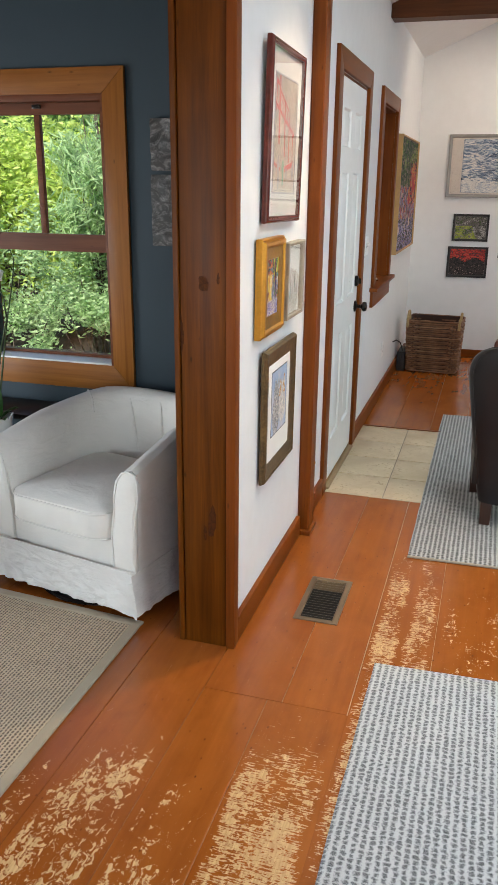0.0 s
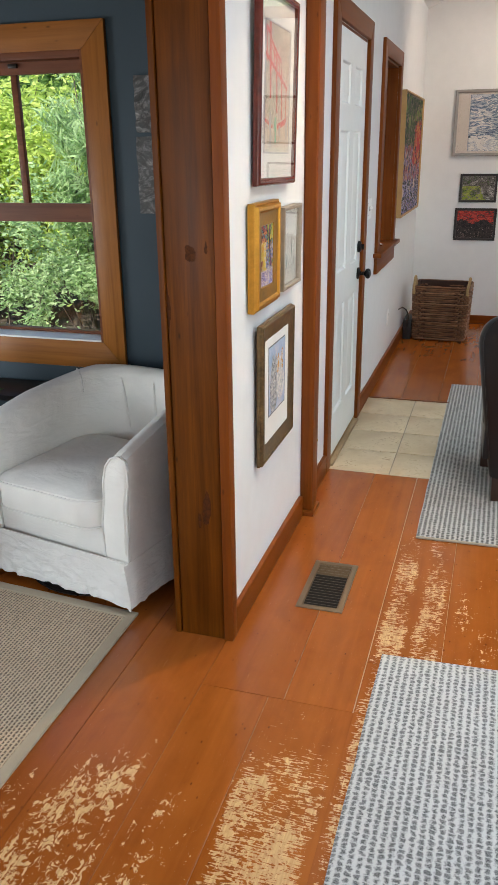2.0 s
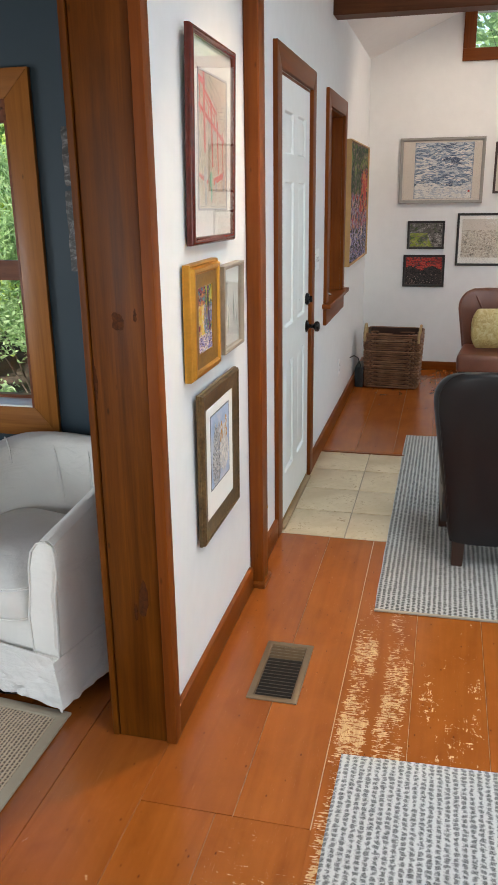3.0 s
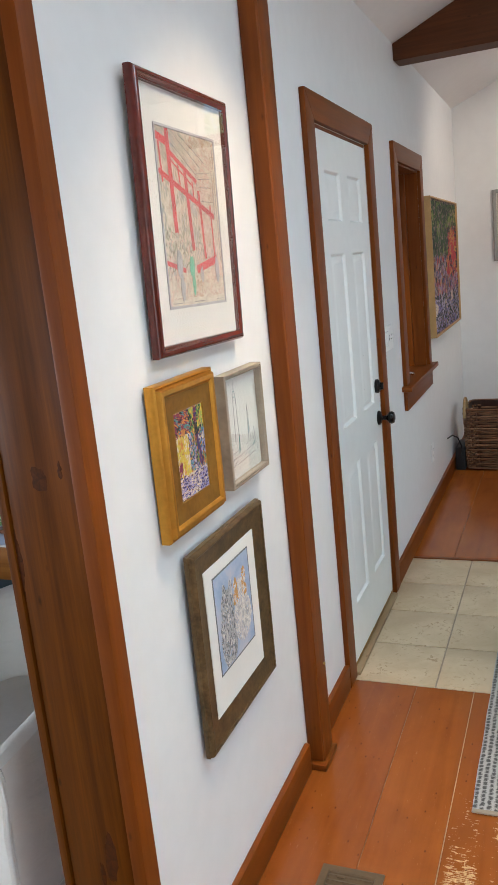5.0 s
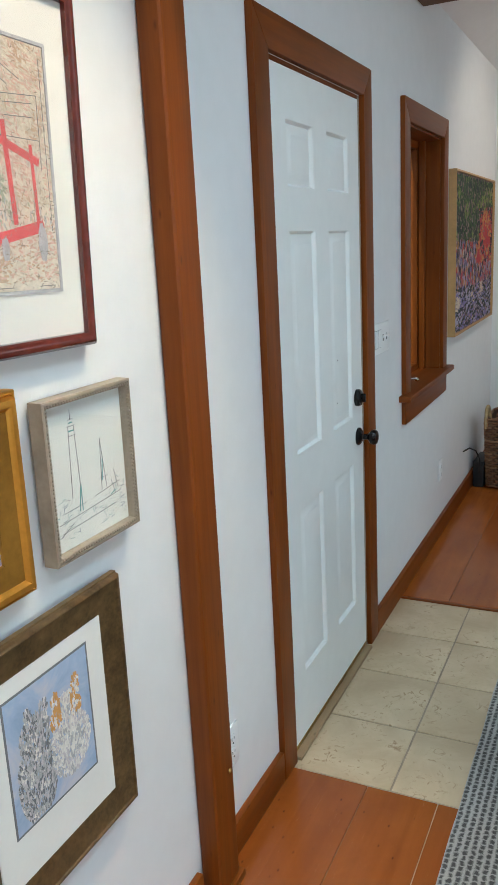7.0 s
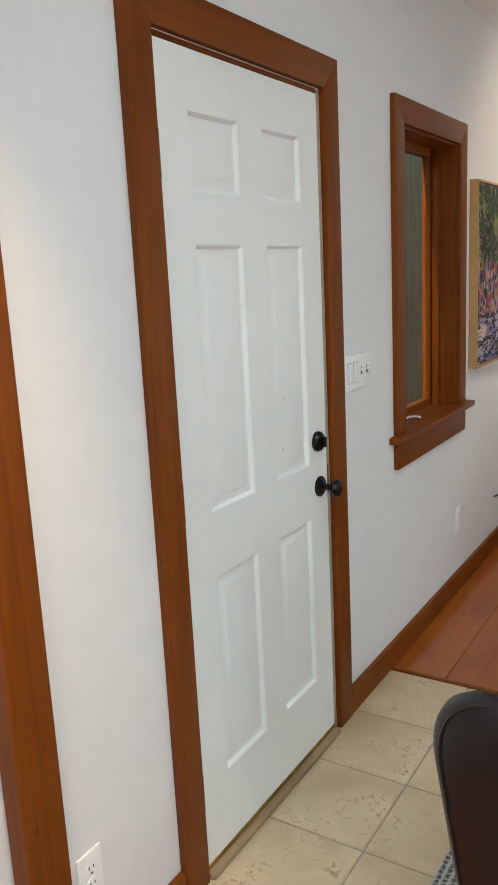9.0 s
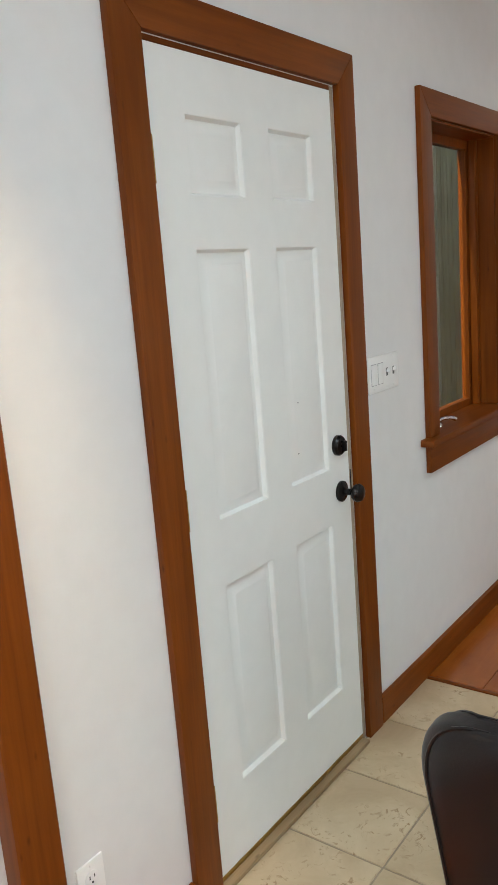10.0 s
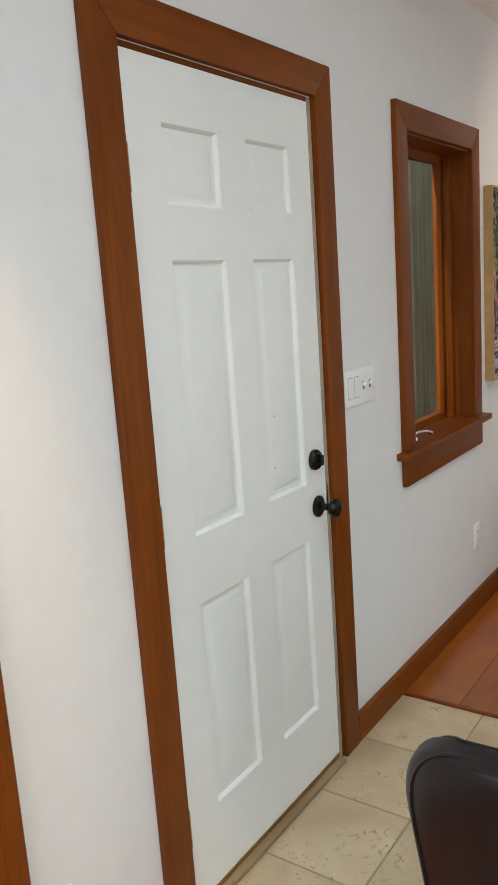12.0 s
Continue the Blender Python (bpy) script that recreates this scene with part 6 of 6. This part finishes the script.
for k in range(28):
    u = (k + 0.5) / 28
    part("stake", tube([basket_at(u, v, 0.001) for v in (0.0, 0.5, 1.0)], 0.007, 6), RODS[1], basket)
for s, tilt in ((-1, 0.0), (1, 0.35)):
    loop = []
    for k in range(25):
        a = math.pi * k / 24
        loop.append((s * (W1 - 0.006) + s * 0.03 * math.sin(a) * tilt, -0.085 + 0.02 + 0.055 * math.cos(a) - 0.06, HB - 0.02 + 0.085 * math.sin(a)))
    part("rope_handle", tube(loop, 0.010, 10), ROPE, basket, "twisted rope handle")
    part("handle_binding", tube([loop[2], loop[0], (loop[0][0], loop[0][1], HB - 0.07)], 0.012, 8), ROPE, basket)
    part("handle_binding", tube([loop[22], loop[24], (loop[24][0], loop[24][1], HB - 0.07)], 0.012, 8), ROPE, basket)
cord = solid("power_cord", tube([(0.012, 6.55, 0.30), (0.035, 6.62, 0.305), (0.060, 6.70, 0.27), (0.075, 6.76, 0.20), (0.065, 6.80, 0.12), (0.05, 6.84, 0.05), (0.045, 6.95, 0.012), (0.06, 7.2, 0.008)], 0.0045, 8), CORD, "black power cable hanging behind the basket", "cable")
box_ = thing("black_box", pose(0.060, 6.905, 0.0), "small black plastic box standing behind the basket", "electronics")
part("case", box(-0.034, 0.034, -0.10, 0.16, 0.0, 0.17, 0.008), CORD, box_)

# ---- ceiling spots ----
for x, y in ((0.74, 3.12), (1.10, 6.55)):
    z = EAVE + SLOPE * x
    ob = thing("ceiling_spot", pose(x, y, z - 0.004, 0, -math.degrees(math.atan(SLOPE)), 0), "small round recessed ceiling lamp", "ceiling lamp", "ceiling spots")
    part("ring", lathe([(0.034, 0.0), (0.036, -0.004), (0.044, -0.005), (0.046, 0.0)], 28), PLASTIC, ob)
    part("lens", lathe([(0.0, -0.001), (0.033, -0.001)], 24), LAMP_GLOW, ob)

# ---- plain sashes of the far windows ----
for k, y in enumerate((0.4, 3.3, 6.2)):
    ob = thing(f"window_{4 + k}", pose(EAST, y, 1.5), "large two-light window in a brown wooden casing", "window", kind="structure")
    bm = pierced((-0.9, 0.9), (-0.7, 0.7), [(-0.85, -0.025, -0.65, 0.65), (0.025, 0.85, -0.65, 0.65)], lambda u, z, d: (0.05 + d, u, z), 0.04)
    part("sash", bm, TRIM_Z, ob)
    bm = bmesh.new()
    for a, b, c, d in ((-1.0, -0.9, -0.8, 0.8), (0.9, 1.0, -0.8, 0.8), (-0.9, 0.9, 0.7, 0.8), (-0.9, 0.9, -0.8, -0.7)):
        block(bm, -0.02, 0.0, a, b, c, d, 0.003)
    part("casing", bm, TRIM_Z, ob)

# ---- outside ----
def quads(name, centres, ups, sides, material):
    """Many small pointed leaves as one mesh."""
    n = len(centres)
    v = np.empty((n, 4, 3))
    v[:, 0], v[:, 2] = centres - ups, centres + ups
    drop = np.cross(ups, sides) * 4.0
    v[:, 1], v[:, 3] = centres + sides + drop, centres - sides + drop
    f = np.arange(n * 4).reshape(n, 4)
    faces = np.concatenate((f[:, (0, 1, 2)], f[:, (0, 2, 3)]))
    me = bpy.data.meshes.new(name)
    me.from_pydata(v.reshape(-1, 3).tolist(), [], faces.tolist())
    me.materials.append(material)
    return me


def shrub(name, place, radius, height, leaves, size, material, label, seed, droop=0.0, trunk=True):
    """Bush of many stems, each ending in sprays of leaves."""
    r = np.random.RandomState(seed)
    ob = thing(name, pose(*place), label, "shrub" if height < 4 else "tree", "garden shrubs")
    sprays = []
    count = max(10, int(radius * height * 7))
    bm = bmesh.new()
    for k in range(count):
        a, q = r.uniform(0, 2 * math.pi), math.sqrt(r.uniform(0.02, 1)) * radius
        h = height * r.uniform(0.25, 1.0) * (1 - 0.35 * (q / radius) ** 2)
        p = Vector((q * math.cos(a), q * math.sin(a), h))
        b = Vector((0.15 * p.x, 0.15 * p.y, 0))
        m = b.lerp(p, 0.55) + Vector((r.uniform(-0.1, 0.1), r.uniform(-0.1, 0.1), 0.12 * height))
        tube([b, m, p], [0.005 * height, 0.005, 0.002], 5, bm)
        sprays.append((p, m))
    part("stems", bm, BARK, ob)
    per = max(1, leaves // count)
    c, u, s = [], [], []
    for p, m in sprays:
        for k in range(per):
            q = m.lerp(p, r.uniform(0.1, 1.1)) + Vector(r.normal(0, 0.10 * radius, 3))
            d = Vector(r.normal(0, 1, 3))
            d.z = d.z * 0.5 - droop
            d.normalize()
            w = d.cross(Vector(r.normal(0, 1, 3))).normalized()
            L = size * r.uniform(0.6, 1.3)
            c.append(q)
            u.append(d * L)
            s.append(w * L * (0.42 if droop < 0.5 else 0.13))
    crown = new("crown", quads("crown", np.array(c), np.array(u), np.array(s), material))
    crown.parent = ob
    tagged(crown, kind="stuff")
    return ob


GZ = -0.42
structure("ground", box(-400, 400, -400, 400, GZ - 1.0, GZ), LITTER, "brown leaf litter and rough grass around the house", "ground")
for place, radius, height, leaves, size, leaf, label, seed in (
        ((-3.3, 6.0, GZ), 0.65, 1.25, 4200, 0.026, LEAF_A, "fresh green leafy shrub outside the window", 1),
        ((-4.3, 7.2, GZ), 1.1, 2.2, 9000, 0.032, LEAF_A, "fresh green leafy shrub outside the window", 2),
        ((-3.1, 7.3, GZ), 1.0, 2.2, 9000, 0.032, LEAF_A, "fresh green leafy shrub outside the window", 3),
        ((-5.4, 8.6, GZ), 1.7, 3.4, 18000, 0.050, LEAF_C, "sunlit yellow-green shrub outside the window", 4),
        ((-3.9, 9.4, GZ), 1.7, 3.6, 18000, 0.050, LEAF_C, "sunlit yellow-green tree outside the window", 5)):
    shrub("garden_shrub", place, radius, height, leaves, size, leaf, label, seed)
shrub("willow_tree", (-3.15, 7.9, GZ), 0.75, 5.0, 9000, 0.085, LEAF_A, "tall green tree with narrow drooping leaves", 6, droop=0.9)
for place, radius, height, leaves, size, leaf, label, seed in (
        ((-8.5, 13.5, GZ), 3.2, 6.0, 9000, 0.14, LEAF_B, "deep green tree behind the garden", 7),
        ((-4.6, 14.0, GZ), 3.2, 6.0, 12000, 0.14, LEAF_B, "deep green tree behind the garden", 8),
        ((2.2, 12.0, GZ), 2.2, 6.5, 12000, 0.10, LEAF_A, "green tree behind the gable window", 9),
        ((9.0, 4.6, GZ), 2.2, 4.6, 10000, 0.10, LEAF_C, "sunlit tree outside the large windows", 10),
        ((9.4, 8.6, GZ), 2.4, 4.8, 10000, 0.10, LEAF_C, "sunlit tree outside the large windows", 11),
        ((9.2, 0.6, GZ), 2.3, 4.6, 8000, 0.11, LEAF_A, "green tree outside the large windows", 12),
        ((-8.5, 1.0, GZ), 2.3, 5.0, 8000, 0.11, LEAF_B, "deep green tree west of the house", 13)):
    shrub("garden_tree", place, radius, height, leaves, size, leaf, label, seed)
tub_ = thing("blue_tub", pose(-2.25, 4.45, GZ), "small blue plastic tub on the ground outside", "tub")
part("tub", lathe([(0.10, 0.0), (0.13, 0.20), (0.135, 0.21), (0.125, 0.21), (0.10, 0.03), (0.0, 0.02)], 24), BLUE_PLASTIC, tub_)
